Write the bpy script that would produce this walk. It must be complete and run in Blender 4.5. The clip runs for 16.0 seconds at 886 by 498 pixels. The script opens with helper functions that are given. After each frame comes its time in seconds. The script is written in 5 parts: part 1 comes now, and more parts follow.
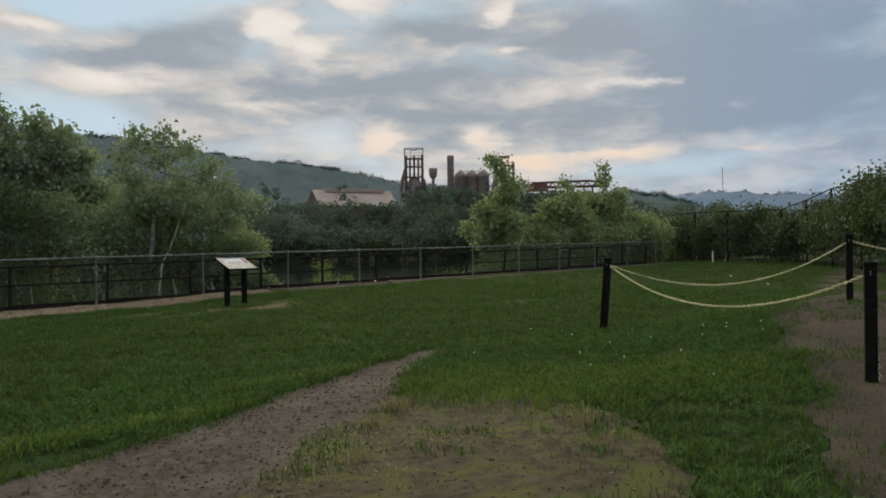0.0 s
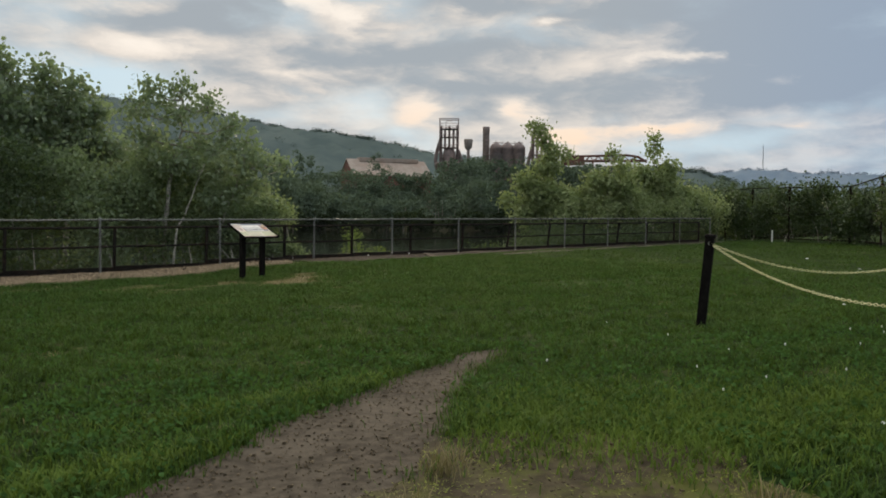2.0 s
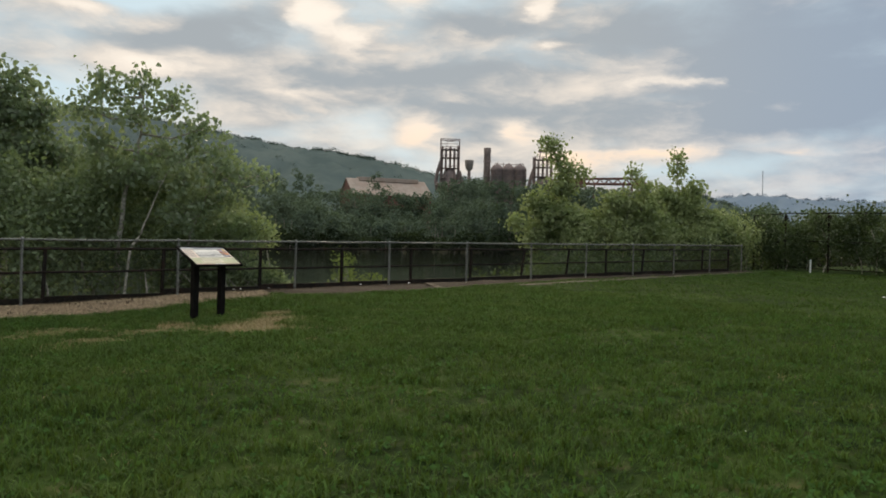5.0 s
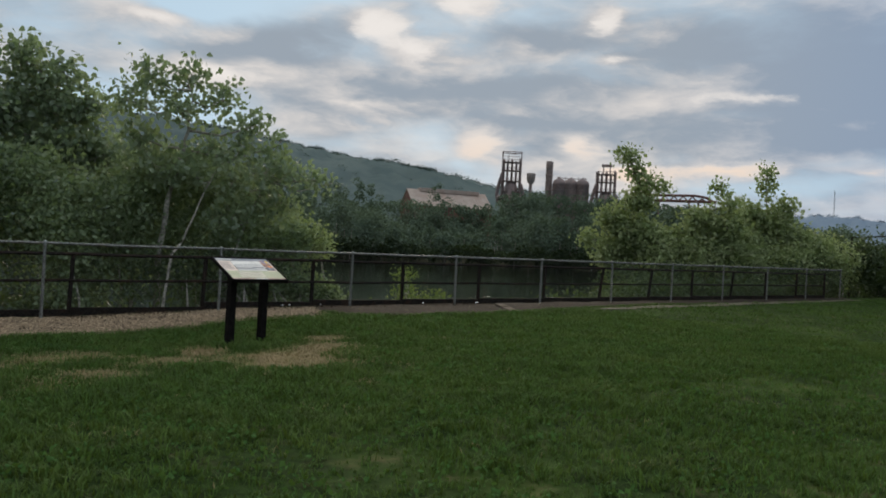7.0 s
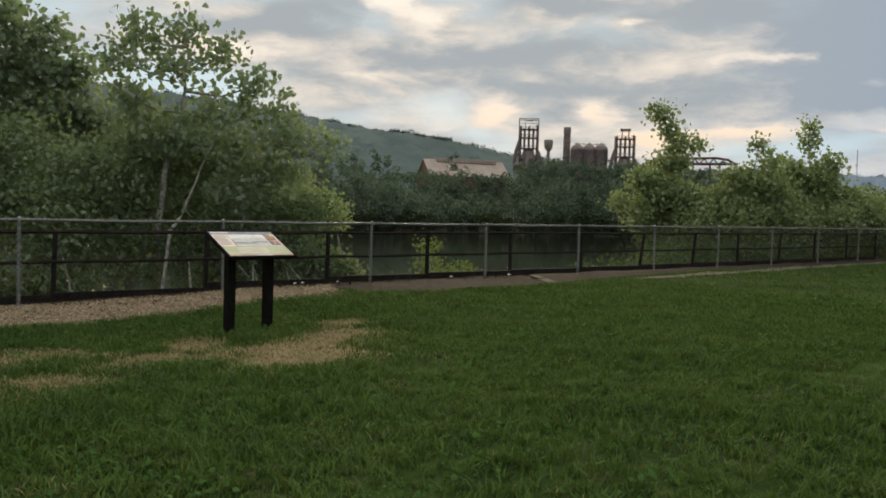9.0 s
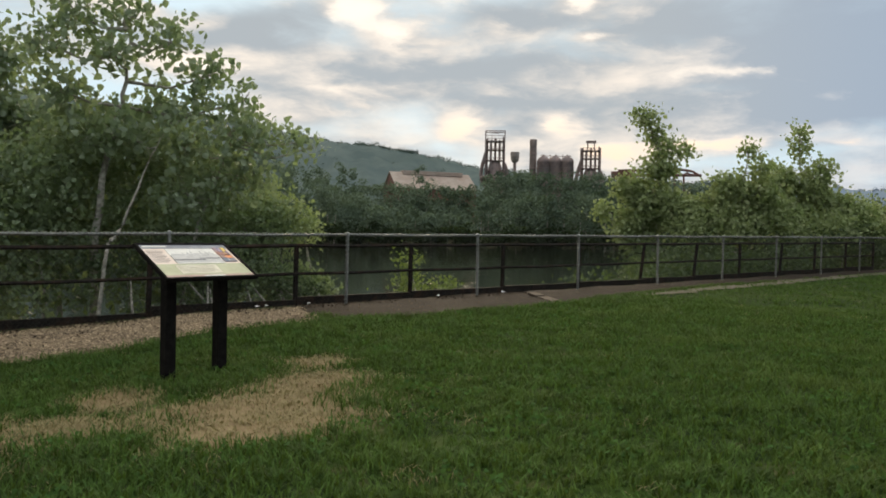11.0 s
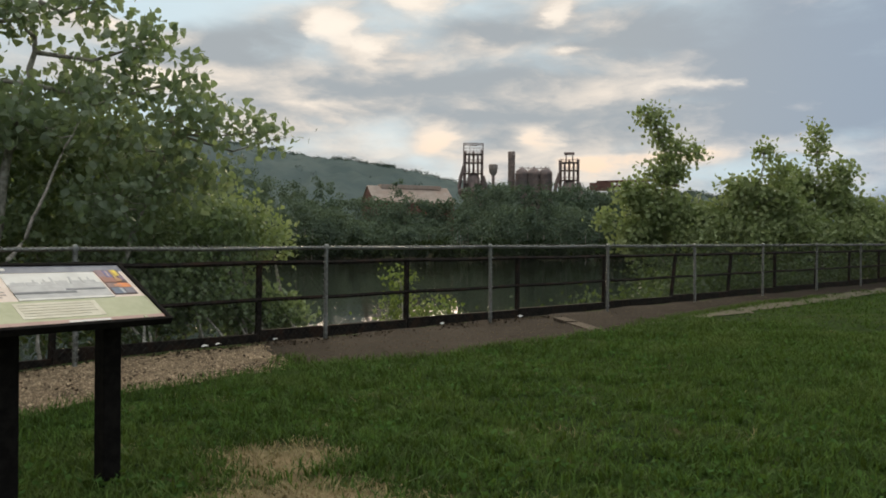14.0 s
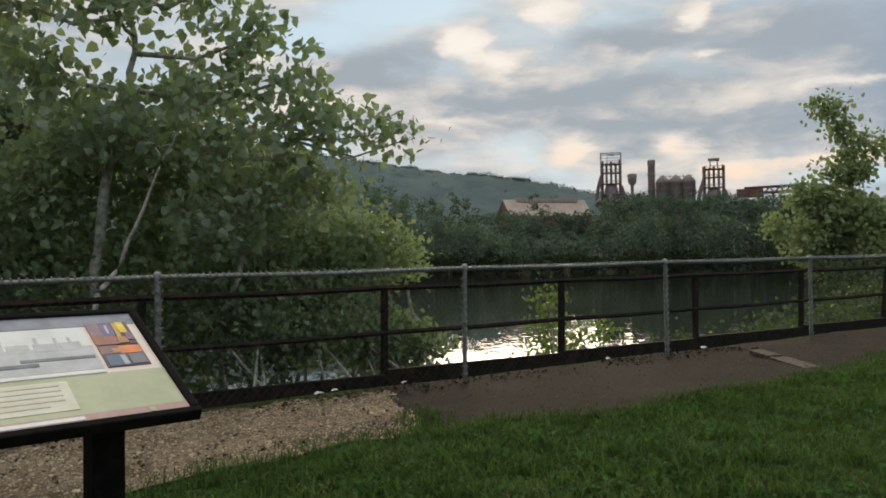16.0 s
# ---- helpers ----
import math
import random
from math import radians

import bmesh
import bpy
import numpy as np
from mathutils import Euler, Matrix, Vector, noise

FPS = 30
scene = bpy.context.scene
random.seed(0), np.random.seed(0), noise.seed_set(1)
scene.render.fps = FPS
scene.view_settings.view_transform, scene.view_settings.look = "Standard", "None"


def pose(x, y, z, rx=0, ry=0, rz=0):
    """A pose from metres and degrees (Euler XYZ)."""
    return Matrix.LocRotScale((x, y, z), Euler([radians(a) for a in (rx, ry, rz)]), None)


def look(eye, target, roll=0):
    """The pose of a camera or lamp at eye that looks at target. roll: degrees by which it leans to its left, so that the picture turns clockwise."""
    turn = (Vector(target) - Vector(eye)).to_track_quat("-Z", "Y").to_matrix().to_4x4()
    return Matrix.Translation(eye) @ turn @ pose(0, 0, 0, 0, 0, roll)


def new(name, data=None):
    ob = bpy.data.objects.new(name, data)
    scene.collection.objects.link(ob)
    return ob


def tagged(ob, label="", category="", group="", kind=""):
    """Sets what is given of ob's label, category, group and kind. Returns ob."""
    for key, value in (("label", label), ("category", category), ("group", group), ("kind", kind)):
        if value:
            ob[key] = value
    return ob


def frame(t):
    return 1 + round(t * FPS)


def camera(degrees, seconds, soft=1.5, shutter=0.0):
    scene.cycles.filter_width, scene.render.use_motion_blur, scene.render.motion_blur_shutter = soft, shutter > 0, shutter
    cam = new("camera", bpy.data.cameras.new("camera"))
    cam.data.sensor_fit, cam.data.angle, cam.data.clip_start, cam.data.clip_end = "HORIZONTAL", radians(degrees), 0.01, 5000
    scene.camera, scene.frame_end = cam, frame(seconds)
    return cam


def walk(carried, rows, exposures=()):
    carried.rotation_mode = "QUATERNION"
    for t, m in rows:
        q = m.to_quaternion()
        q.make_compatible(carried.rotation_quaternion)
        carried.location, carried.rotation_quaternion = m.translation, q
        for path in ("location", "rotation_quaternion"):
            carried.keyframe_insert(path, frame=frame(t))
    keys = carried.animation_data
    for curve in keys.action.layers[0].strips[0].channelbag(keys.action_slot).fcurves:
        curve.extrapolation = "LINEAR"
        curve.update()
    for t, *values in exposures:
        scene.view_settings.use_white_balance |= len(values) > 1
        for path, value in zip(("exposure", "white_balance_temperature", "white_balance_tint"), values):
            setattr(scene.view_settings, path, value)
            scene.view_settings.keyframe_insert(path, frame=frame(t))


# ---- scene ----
cam = camera(58.6, 16.0, soft=1.8)
PATH = [
    (0, (-15.067, -21.178, 1.259), (-13.615, -19.803, 1.254), -0.8),
    (0.5, (-14.721, -20.76, 1.24), (-13.291, -19.362, 1.232), -0.4),
    (1, (-14.274, -20.229, 1.231), (-12.854, -18.82, 1.216), 0.3),
    (1.5, (-13.838, -19.762, 1.226), (-12.439, -18.334, 1.181), -0.0),
    (2, (-13.445, -19.264, 1.218), (-12.051, -17.831, 1.142), 0.6),
    (2.5, (-13.096, -18.869, 1.24), (-11.668, -17.472, 1.149), 0.1),
    (3, (-12.737, -18.348, 1.229), (-11.351, -16.912, 1.103), 0.2),
    (3.5, (-12.31, -17.898, 1.238), (-10.943, -16.444, 1.097), 0.3),
    (4, (-11.922, -17.449, 1.259), (-10.584, -15.966, 1.157), 0.5),
    (4.2, (-11.688, -17.217, 1.273), (-10.338, -15.743, 1.198), 0.3),
    (6.3, (-9.994, -15.114, 1.328), (-8.57, -13.71, 1.341), 3.1),
    (6.5, (-9.846, -14.913, 1.335), (-8.45, -13.482, 1.354), 3.4),
    (7, (-9.569, -14.456, 1.354), (-8.283, -12.924, 1.356), 3.1),
    (7.5, (-9.487, -14.129, 1.33), (-8.301, -12.519, 1.277), 2.1),
    (8, (-9.276, -13.82, 1.309), (-8.102, -12.204, 1.207), 0.7),
    (8.5, (-8.916, -13.376, 1.313), (-7.722, -11.774, 1.228), 1.9),
    (9, (-8.552, -12.897, 1.288), (-7.3, -11.339, 1.213), 1.6),
    (9.5, (-8.183, -12.396, 1.273), (-6.903, -10.862, 1.183), 1.2),
    (10, (-7.939, -11.932, 1.259), (-6.638, -10.413, 1.212), 1.4),
    (10.2, (-7.854, -11.77, 1.258), (-6.537, -10.265, 1.225), 1.6),
    (12.3, (-6.762, -9.763, 1.177), (-5.446, -8.258, 1.119), 0.4),
    (12.5, (-6.649, -9.662, 1.181), (-5.317, -8.172, 1.118), 0.1),
    (13, (-6.298, -9.233, 1.196), (-4.952, -7.755, 1.111), 0.6),
    (13.5, (-6.055, -8.796, 1.188), (-4.72, -7.307, 1.142), 0.9),
    (14, (-5.707, -8.359, 1.187), (-4.349, -6.891, 1.182), 0.4),
    (14.5, (-5.4, -7.907, 1.22), (-4.071, -6.413, 1.211), 0.5),
    (15, (-5.117, -7.497, 1.237), (-3.794, -5.997, 1.236), 0.7),
    (15.5, (-4.825, -7.12, 1.215), (-3.571, -5.561, 1.222), -0.1),
    (16, (-4.567, -6.678, 1.24), (-3.481, -4.999, 1.272), -0.7),
]
# The clip's camera brightens and warms its picture on the way: seconds, stops, kelvin, tint.
LIGHTING = [(0, 0.05, 6650, 10), (1, 0.05, 6650, 10), (2, 0.24, 6900, 10), (2.5, 0.30, 7100, 10), (3, 0.30, 7300, 10), (4, 0.36, 7300, 10), (6.5, 0.08, 6500, 10), (7, 0.05, 6400, 10), (7.5, 0.08, 6700, 10), (8, 0.46, 7200, 10),
            (8.5, 0.32, 7200, 10), (9.5, 0.28, 7200, 10), (10, 0.50, 7000, 10), (12.5, 0.40, 7200, 10), (13, 0.20, 7200, 10), (13.5, 0.50, 7000, 10), (14, 0.28, 7100, 10), (15, 0.10, 6900, 10), (16, 0.22, 6800, 10)]
walk(cam, [(t, look(eye, target, roll)) for t, eye, target, roll in PATH], LIGHTING)

# Cloud banks in the sky ahead: azimuth, elevation, half width, half height, strength.
CLOUD_LIT = [(55.5, 15.4, 2.6, 1.0, 1.0), (52.3, 14.1, 2.0, 0.9, 0.9), (66, 11.4, 3.6, 0.75, 0.85), (56.2, 10, 2.8, 0.45, 0.6), (47.6, 7.7, 2.0, 0.8, 0.9), (40.2, 7.8, 1.3, 0.8, 0.7), (37, 5.9, 2.4, 0.8, 1.0),
             (38.9, 16.3, 1.4, 1.0, 0.8), (38, 13.9, 1.0, 0.35, 0.8), (30.6, 11.2, 5.5, 0.6, 0.75), (31.4, 6.3, 4.5, 0.45, 0.9), (71, 14.4, 3, 0.5, 0.7), (49.7, 17.5, 2.5, 1.2, 0.9), (22, 6.6, 1.5, 0.3, 0.5)]
CLOUD_DARK = [(61.2, 14.4, 4.0, 0.9, 0.6), (64, 13, 5, 0.6, 0.35), (50, 11.7, 8, 1.1, 0.4), (43.4, 15.3, 4.5, 0.9, 0.45), (34, 14.5, 3.5, 1.2, 0.35), (23, 13.5, 8, 3, 0.5), (18, 10, 6, 2, 0.55), (42, 9.4, 6, 0.7, 0.3), (25, 8.8, 6, 0.7, 0.35)]
CLOUD_GAP = [(68.3, 15.8, 4, 0.9, 1.0), (60.3, 17.7, 3.5, 0.9, 1.0), (69, 8.6, 6, 1.8, 0.8), (53, 8.3, 5, 1.0, 0.4), (18, 4.3, 8, 0.9, 0.25), (58, 7, 5, 0.8, 0.25)]
# Worn, straw-coloured spots in the lawn: x, y, half sizes, how bare.
DRY = [(-4.6, -5.6, 1.65, 1.25, 1.1), (-3.8, -5.1, 1.2, 0.9, 1.0), (-3.3, -4.25, 0.65, 0.7, 1.0), (-4.9, -6.3, 1.2, 0.6, 1.1), (-5.3, -4.55, 0.65, 0.85, 1.0), (-5.9, -5.4, 1.3, 0.9, 0.75), (-7.2, -6.2, 1.7, 1.1, 0.52), (-7.0, -4.6, 2.2, 1.1, 0.55), (-8.8, -3.7, 2.6, 1.0, 0.5)]

# ---- world, sun, exposure ----
SUN_AZ, SUN_EL = 52.0, 15.0
world = bpy.data.worlds.new("world")
scene.world = world
world.use_nodes = True
WN, WL = world.node_tree.nodes, world.node_tree.links
WN.clear()


def plug(tree_links, socket, value):
    if isinstance(value, bpy.types.NodeSocket):
        tree_links.new(value, socket)
    else:
        socket.default_value = value


class Nodes:
    """Short forms for the shader nodes used below."""

    def __init__(self, tree):
        self.n, self.l = tree.nodes, tree.links

    def math(self, op, a, b=0.0, c=0.0):
        node = self.n.new("ShaderNodeMath")
        node.operation = op
        for k, v in enumerate((a, b, c)):
            plug(self.l, node.inputs[k], v)
        return node.outputs[0]

    def ramp01(self, v, lo, hi):
        node = self.n.new("ShaderNodeMapRange")
        node.interpolation_type = "SMOOTHSTEP"
        for k, x in enumerate((v, lo, hi, 0.0, 1.0)):
            plug(self.l, node.inputs[k], x)
        return node.outputs[0]

    def mix(self, f, a, b, how="MIX"):
        node = self.n.new("ShaderNodeMix")
        node.data_type, node.blend_type = "RGBA", how
        plug(self.l, node.inputs[0], f)
        for k, v in ((6, a), (7, b)):
            plug(self.l, node.inputs[k], v if isinstance(v, bpy.types.NodeSocket) else (*v, 1.0))
        return node.outputs[2]

    def noise(self, vec, scale, detail=4.0, rough=0.55, warp=0.0):
        node = self.n.new("ShaderNodeTexNoise")
        plug(self.l, node.inputs["Vector"], vec)
        for k, v in (("Scale", scale), ("Detail", detail), ("Roughness", rough), ("Distortion", warp)):
            node.inputs[k].default_value = v
        return node.outputs["Fac"]

    def xyz(self, x, y, z=0.0):
        node = self.n.new("ShaderNodeCombineXYZ")
        for k, v in enumerate((x, y, z)):
            plug(self.l, node.inputs[k], v)
        return node.outputs[0]

    def parts(self, v):
        node = self.n.new("ShaderNodeSeparateXYZ")
        plug(self.l, node.inputs[0], v)
        return node.outputs


w = Nodes(world.node_tree)
coord = WN.new("ShaderNodeTexCoord").outputs["Generated"]
dx, dy, dz = w.parts(coord)
sky = WN.new("ShaderNodeTexSky")
sky.sky_type, sky.sun_disc = "NISHITA", False
sky.sun_elevation, sky.sun_rotation = radians(SUN_EL), radians(90 - SUN_AZ)
sky.air_density, sky.dust_density, sky.ozone_density = 1.0, 1.5, 2.0
up = w.math("MAXIMUM", dz, 0.0)
az = w.math("MULTIPLY", w.math("ARCTAN2", dy, dx), 57.2958)
el = w.math("MULTIPLY", w.math("ARCSINE", up), 57.2958)
low = w.math("ADD", up, 0.16)
deck = w.xyz(w.math("DIVIDE", dx, low), w.math("DIVIDE", dy, low), 0.0)
drift = w.noise(deck, 2.1, 5.0, 0.55, 0.3)
broad = w.noise(deck, 0.85, 3.0, 0.5, 0.4)
fine = w.noise(w.xyz(az, w.math("MULTIPLY", el, 2.8)), 0.16, 6.0, 0.58, 0.25)
waz = w.math("ADD", az, w.math("MULTIPLY", w.math("SUBTRACT", fine, 0.5), 6.0))
wel = w.math("ADD", el, w.math("MULTIPLY", w.math("SUBTRACT", drift, 0.5), 2.6))


def cloudlets(rows):
    """Sum of soft, torn cloud banks: azimuth, elevation, half sizes in degrees, strength."""
    total = 0.0
    for a, e, ra, re, s in rows:
        u = w.math("DIVIDE", w.math("SUBTRACT", waz, a), ra)
        v = w.math("DIVIDE", w.math("SUBTRACT", wel, e), re)
        q = w.math("ADD", w.math("MULTIPLY", u, u), w.math("MULTIPLY", v, v))
        total = w.math("ADD", total, w.math("MULTIPLY", w.math("POWER", 2.7183, w.math("MULTIPLY", q, -1.0)), s))
    return total


lit = cloudlets(CLOUD_LIT)
dark = cloudlets(CLOUD_DARK)
gap = cloudlets(CLOUD_GAP)
tatter = w.noise(w.xyz(waz, w.math("MULTIPLY", wel, 2.3), 3.0), 0.30, 7.0, 0.58, 0.1)
shade = w.math("ADD", w.math("MULTIPLY", fine, 0.75), w.math("MULTIPLY", drift, 0.6))
shade = w.math("ADD", shade, w.math("MULTIPLY", w.math("SUBTRACT", tatter, 0.15), 0.75))
shade = w.math("ADD", w.math("SUBTRACT", shade, dark), w.math("MULTIPLY", lit, 0.5))
shade = w.ramp01(shade, 0.66, 1.28)
turned = w.ramp01(az, 38.0, 14.0)
deep = w.mix(turned, (0.30, 0.345, 0.395), (0.245, 0.315, 0.42))
pale = w.mix(turned, (0.64, 0.605, 0.575), (0.50, 0.53, 0.585))
cloud = w.mix(shade, deep, pale)
warm = w.mix(w.ramp01(el, 12.0, 3.0), (0.78, 0.735, 0.69), (0.80, 0.62, 0.48))
cloud = w.mix(w.ramp01(w.math("ADD", lit, w.math("MULTIPLY", w.math("SUBTRACT", tatter, 0.5), 1.3)), 0.30, 1.0), cloud, warm)
clear = w.mix(0.975, w.mix(1.0, sky.outputs[0], (0.11, 0.11, 0.11), "MULTIPLY"), (0.45, 0.59, 0.70))
cover = w.ramp01(w.math("ADD", w.math("SUBTRACT", w.math("ADD", broad, w.math("MULTIPLY", fine, 0.35)), w.math("MULTIPLY", gap, 0.45)), w.math("MULTIPLY", w.math("ADD", lit, dark), 0.35)), 0.36, 0.74)
whole = w.mix(cover, clear, cloud)
# The overcast brightens towards the zenith.
whole = w.mix(1.0, whole, (1.05, 1.05, 1.05), "MULTIPLY")
whole = w.mix(w.ramp01(el, 20.0, 62.0), whole, w.mix(1.0, whole, (2.5, 2.32, 2.08), "MULTIPLY"))
back = WN.new("ShaderNodeBackground")
WL.new(w.mix(1.0, whole, (10.0, 10.0, 10.0), "MULTIPLY"), back.inputs[0])
back.inputs[1].default_value = 0.1
WL.new(back.outputs[0], WN.new("ShaderNodeOutputWorld").inputs[0])

sun = new("sun", bpy.data.lights.new("sun", "SUN"))
sun.data.energy, sun.data.angle, sun.data.color = 2.0, radians(24), (1.0, 0.84, 0.64)
sun.matrix_world = look((0, 0, 60), (-math.cos(radians(SUN_AZ)) * 60, -math.sin(radians(SUN_AZ)) * 60, 60 - 60 * math.tan(radians(SUN_EL))))


# ---- materials ----
def material(name, dark_c, light_c, scale=8.0, rough=0.8, bump=0.0, metal=0.0, stain=None, stain_scale=1.2, stain_amount=0.5, each=0.0, leaf=0.0, detail=5.0, objects=0.0, spec=0.4):
    """Two tones by fine noise, stains at a second scale, bump, and a random tone for each leaf, blade or stone."""
    m = bpy.data.materials.new(name)
    m.use_nodes = True
    k = Nodes(m.node_tree)
    k.n.clear()
    out = k.n.new("ShaderNodeOutputMaterial")
    geo = k.n.new("ShaderNodeNewGeometry")
    place = geo.outputs["Position"]
    f = k.noise(place, scale, detail, 0.6)
    tone = k.ramp01(f, 0.32, 0.68)
    if each:
        tone = k.math("ADD", k.math("MULTIPLY", tone, 1.0 - each), k.math("MULTIPLY", geo.outputs["Random Per Island"], each))
    if objects:
        tone = k.math("ADD", k.math("MULTIPLY", tone, 1.0 - objects), k.math("MULTIPLY", k.n.new("ShaderNodeObjectInfo").outputs["Random"], objects))
    colour = k.mix(tone, dark_c, light_c)
    if stain:
        colour = k.mix(k.math("MULTIPLY", k.ramp01(k.noise(place, stain_scale, 4.0, 0.6, 0.5), 0.45, 0.7), stain_amount), colour, stain)
    p = k.n.new("ShaderNodeBsdfPrincipled")
    k.l.new(colour, p.inputs["Base Color"])
    p.inputs["Metallic"].default_value = metal
    p.inputs["Specular IOR Level"].default_value = spec
    k.l.new(k.math("ADD", k.math("MULTIPLY", k.math("SUBTRACT", f, 0.5), 0.25), rough), p.inputs["Roughness"])
    if bump:
        b = k.n.new("ShaderNodeBump")
        b.inputs["Strength"].default_value, b.inputs["Distance"].default_value = min(1.0, bump * 20), bump
        k.l.new(k.noise(place, scale * 2.2, 6.0, 0.65), b.inputs["Height"])
        k.l.new(b.outputs[0], p.inputs["Normal"])
    if leaf:
        t = k.n.new("ShaderNodeBsdfTranslucent")
        k.l.new(k.mix(0.5, colour, (0.16, 0.24, 0.03)), t.inputs[0])
        s = k.n.new("ShaderNodeMixShader")
        s.inputs[0].default_value = leaf
        k.l.new(p.outputs[0], s.inputs[1])
        k.l.new(t.outputs[0], s.inputs[2])
        k.l.new(s.outputs[0], out.inputs[0])
    else:
        k.l.new(p.outputs[0], out.inputs[0])
    return m


M_BLADE = material("grass_blades", (0.005, 0.016, 0.004), (0.084, 0.160, 0.036), 3.6, 0.75, each=0.7, leaf=0.24, stain=(0.105, 0.145, 0.040), stain_scale=0.7, stain_amount=0.42, spec=0.09)
M_STRAW = material("dry_grass", (0.15, 0.115, 0.05), (0.31, 0.25, 0.125), 3.0, 0.8, each=0.5, leaf=0.15)
M_CLOVER = material("clover", (0.020, 0.058, 0.016), (0.072, 0.155, 0.042), 3.0, 0.85, each=0.5, leaf=0.25, spec=0.06)
M_MOSS = material("low_weeds", (0.12, 0.15, 0.02), (0.27, 0.28, 0.05), 4.0, 0.8, each=0.5, leaf=0.2)
M_FRESH = material("fresh_grass", (0.055, 0.100, 0.018), (0.150, 0.215, 0.045), 3.0, 0.8, each=0.6, leaf=0.3, spec=0.06)
M_FLOWER = material("clover_flowers", (0.55, 0.55, 0.5), (0.8, 0.8, 0.76), 40.0, 0.8)
M_DIRT = material("dirt", (0.013, 0.0100, 0.0072), (0.030, 0.0232, 0.0168), 14.0, 0.95, 0.02, stain=(0.038, 0.030, 0.022), stain_scale=1.6, stain_amount=0.5, spec=0.06)
M_PATH = material("trodden_path_dirt", (0.038, 0.031, 0.023), (0.094, 0.078, 0.059), 14.0, 0.95, 0.02, stain=(0.125, 0.104, 0.080), stain_scale=1.6, stain_amount=0.6, spec=0.06)
M_GRAVEL = material("gravel_bed", (0.105, 0.077, 0.051), (0.26, 0.195, 0.126), 26.0, 0.95, 0.02, stain=(0.050, 0.036, 0.025), stain_scale=1.8, stain_amount=0.85, spec=0.06)
M_STONE = material("pebbles", (0.080, 0.060, 0.040), (0.55, 0.425, 0.285), 30.0, 0.9, 0.004, each=0.8, spec=0.06)
M_GRIT = material("path_grit", (0.040, 0.031, 0.020), (0.18, 0.14, 0.092), 30.0, 0.9, 0.004, each=0.8, spec=0.06)
M_ASPHALT = material("old_asphalt", (0.030, 0.023, 0.017), (0.066, 0.051, 0.039), 30.0, 0.9, 0.012, stain=(0.090, 0.067, 0.047), stain_scale=0.9, stain_amount=0.6, spec=0.06)
M_SLAB = material("concrete_slab", (0.052, 0.041, 0.031), (0.14, 0.112, 0.086), 18.0, 0.9, 0.006, stain=(0.060, 0.050, 0.036), stain_scale=6.0, spec=0.06)
M_GALV = material("galvanised_steel", (0.15, 0.155, 0.145), (0.28, 0.285, 0.265), 22.0, 0.50, 0.001, metal=0.7, stain=(0.24, 0.22, 0.19), stain_scale=5.0)
M_WIRE = material("weathered_wire", (0.018, 0.017, 0.015), (0.048, 0.046, 0.041), 20.0, 0.85, spec=0.15)
M_DARKSTEEL = material("dark_painted_steel", (0.008, 0.007, 0.006), (0.022, 0.018, 0.015), 12.0, 0.85, 0.002, stain=(0.06, 0.030, 0.018), stain_scale=4.0, stain_amount=0.4, spec=0.06)
M_BLACK = material("black_post_paint", (0.006, 0.0055, 0.005), (0.014, 0.0125, 0.011), 20.0, 0.8, 0.002, stain=(0.016, 0.014, 0.012), stain_scale=6.0, stain_amount=0.3, spec=0.04)
M_YELLOW = material("yellow_plastic", (0.66, 0.60, 0.30), (0.80, 0.75, 0.44), 25.0, 0.45, stain=(0.55, 0.45, 0.16), stain_scale=2.0)
M_BARK = material("pale_bark", (0.19, 0.175, 0.145), (0.44, 0.41, 0.35), 14.0, 0.9, 0.008, stain=(0.08, 0.07, 0.05), stain_scale=4.0)
# Paler than real leaves: a lens veil over the trees is put into the colour.
M_LEAF_A = material("cottonwood_leaves", (0.150, 0.205, 0.132), (0.310, 0.375, 0.240), 0.9, 0.44, each=0.5, leaf=0.55, spec=0.6)
# Darker leaf copy: the shade of the bank undergrowth is put into its colour.
M_LEAF_B = material("shade_toned_leaves", (0.032, 0.055, 0.026), (0.092, 0.130, 0.060), 0.8, 0.6, each=0.5, leaf=0.36)
# Copy for the low masses, colour lightened to offset the crowns' own shade.
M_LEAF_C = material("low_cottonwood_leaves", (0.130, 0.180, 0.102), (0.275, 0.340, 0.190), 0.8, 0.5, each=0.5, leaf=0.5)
# Near-black leaf colour that paints the shade under the far bank's trees.
M_SHADE_SCRUB = material("waterline_shade_leaves", (0.012, 0.020, 0.012), (0.038, 0.052, 0.030), 0.1, 0.9, each=0.4, leaf=0.15, spec=0.1)
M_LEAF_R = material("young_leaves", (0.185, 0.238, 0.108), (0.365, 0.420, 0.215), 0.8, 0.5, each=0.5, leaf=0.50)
M_LEAF_S = material("sapling_leaves", (0.09, 0.15, 0.03), (0.24, 0.30, 0.08), 2.0, 0.5, each=0.5, leaf=0.40)
M_VINE = material("vine_leaves", (0.022, 0.040, 0.019), (0.062, 0.092, 0.040), 0.8, 0.55, each=0.5, leaf=0.28)
# Far woods, hills and ridge: distance haze is mixed into these base colours.
M_FARLEAF = material("hazed_far_woods_leaves", (0.082, 0.114, 0.090), (0.148, 0.186, 0.138), 0.045, 1.0, each=0.2, leaf=0.2, spec=0.0)
M_HILLLEAF = material("hazed_hill_woods_leaves", (0.095, 0.125, 0.120), (0.125, 0.155, 0.142), 0.02, 1.0, each=0.3, leaf=0.1, spec=0.0)
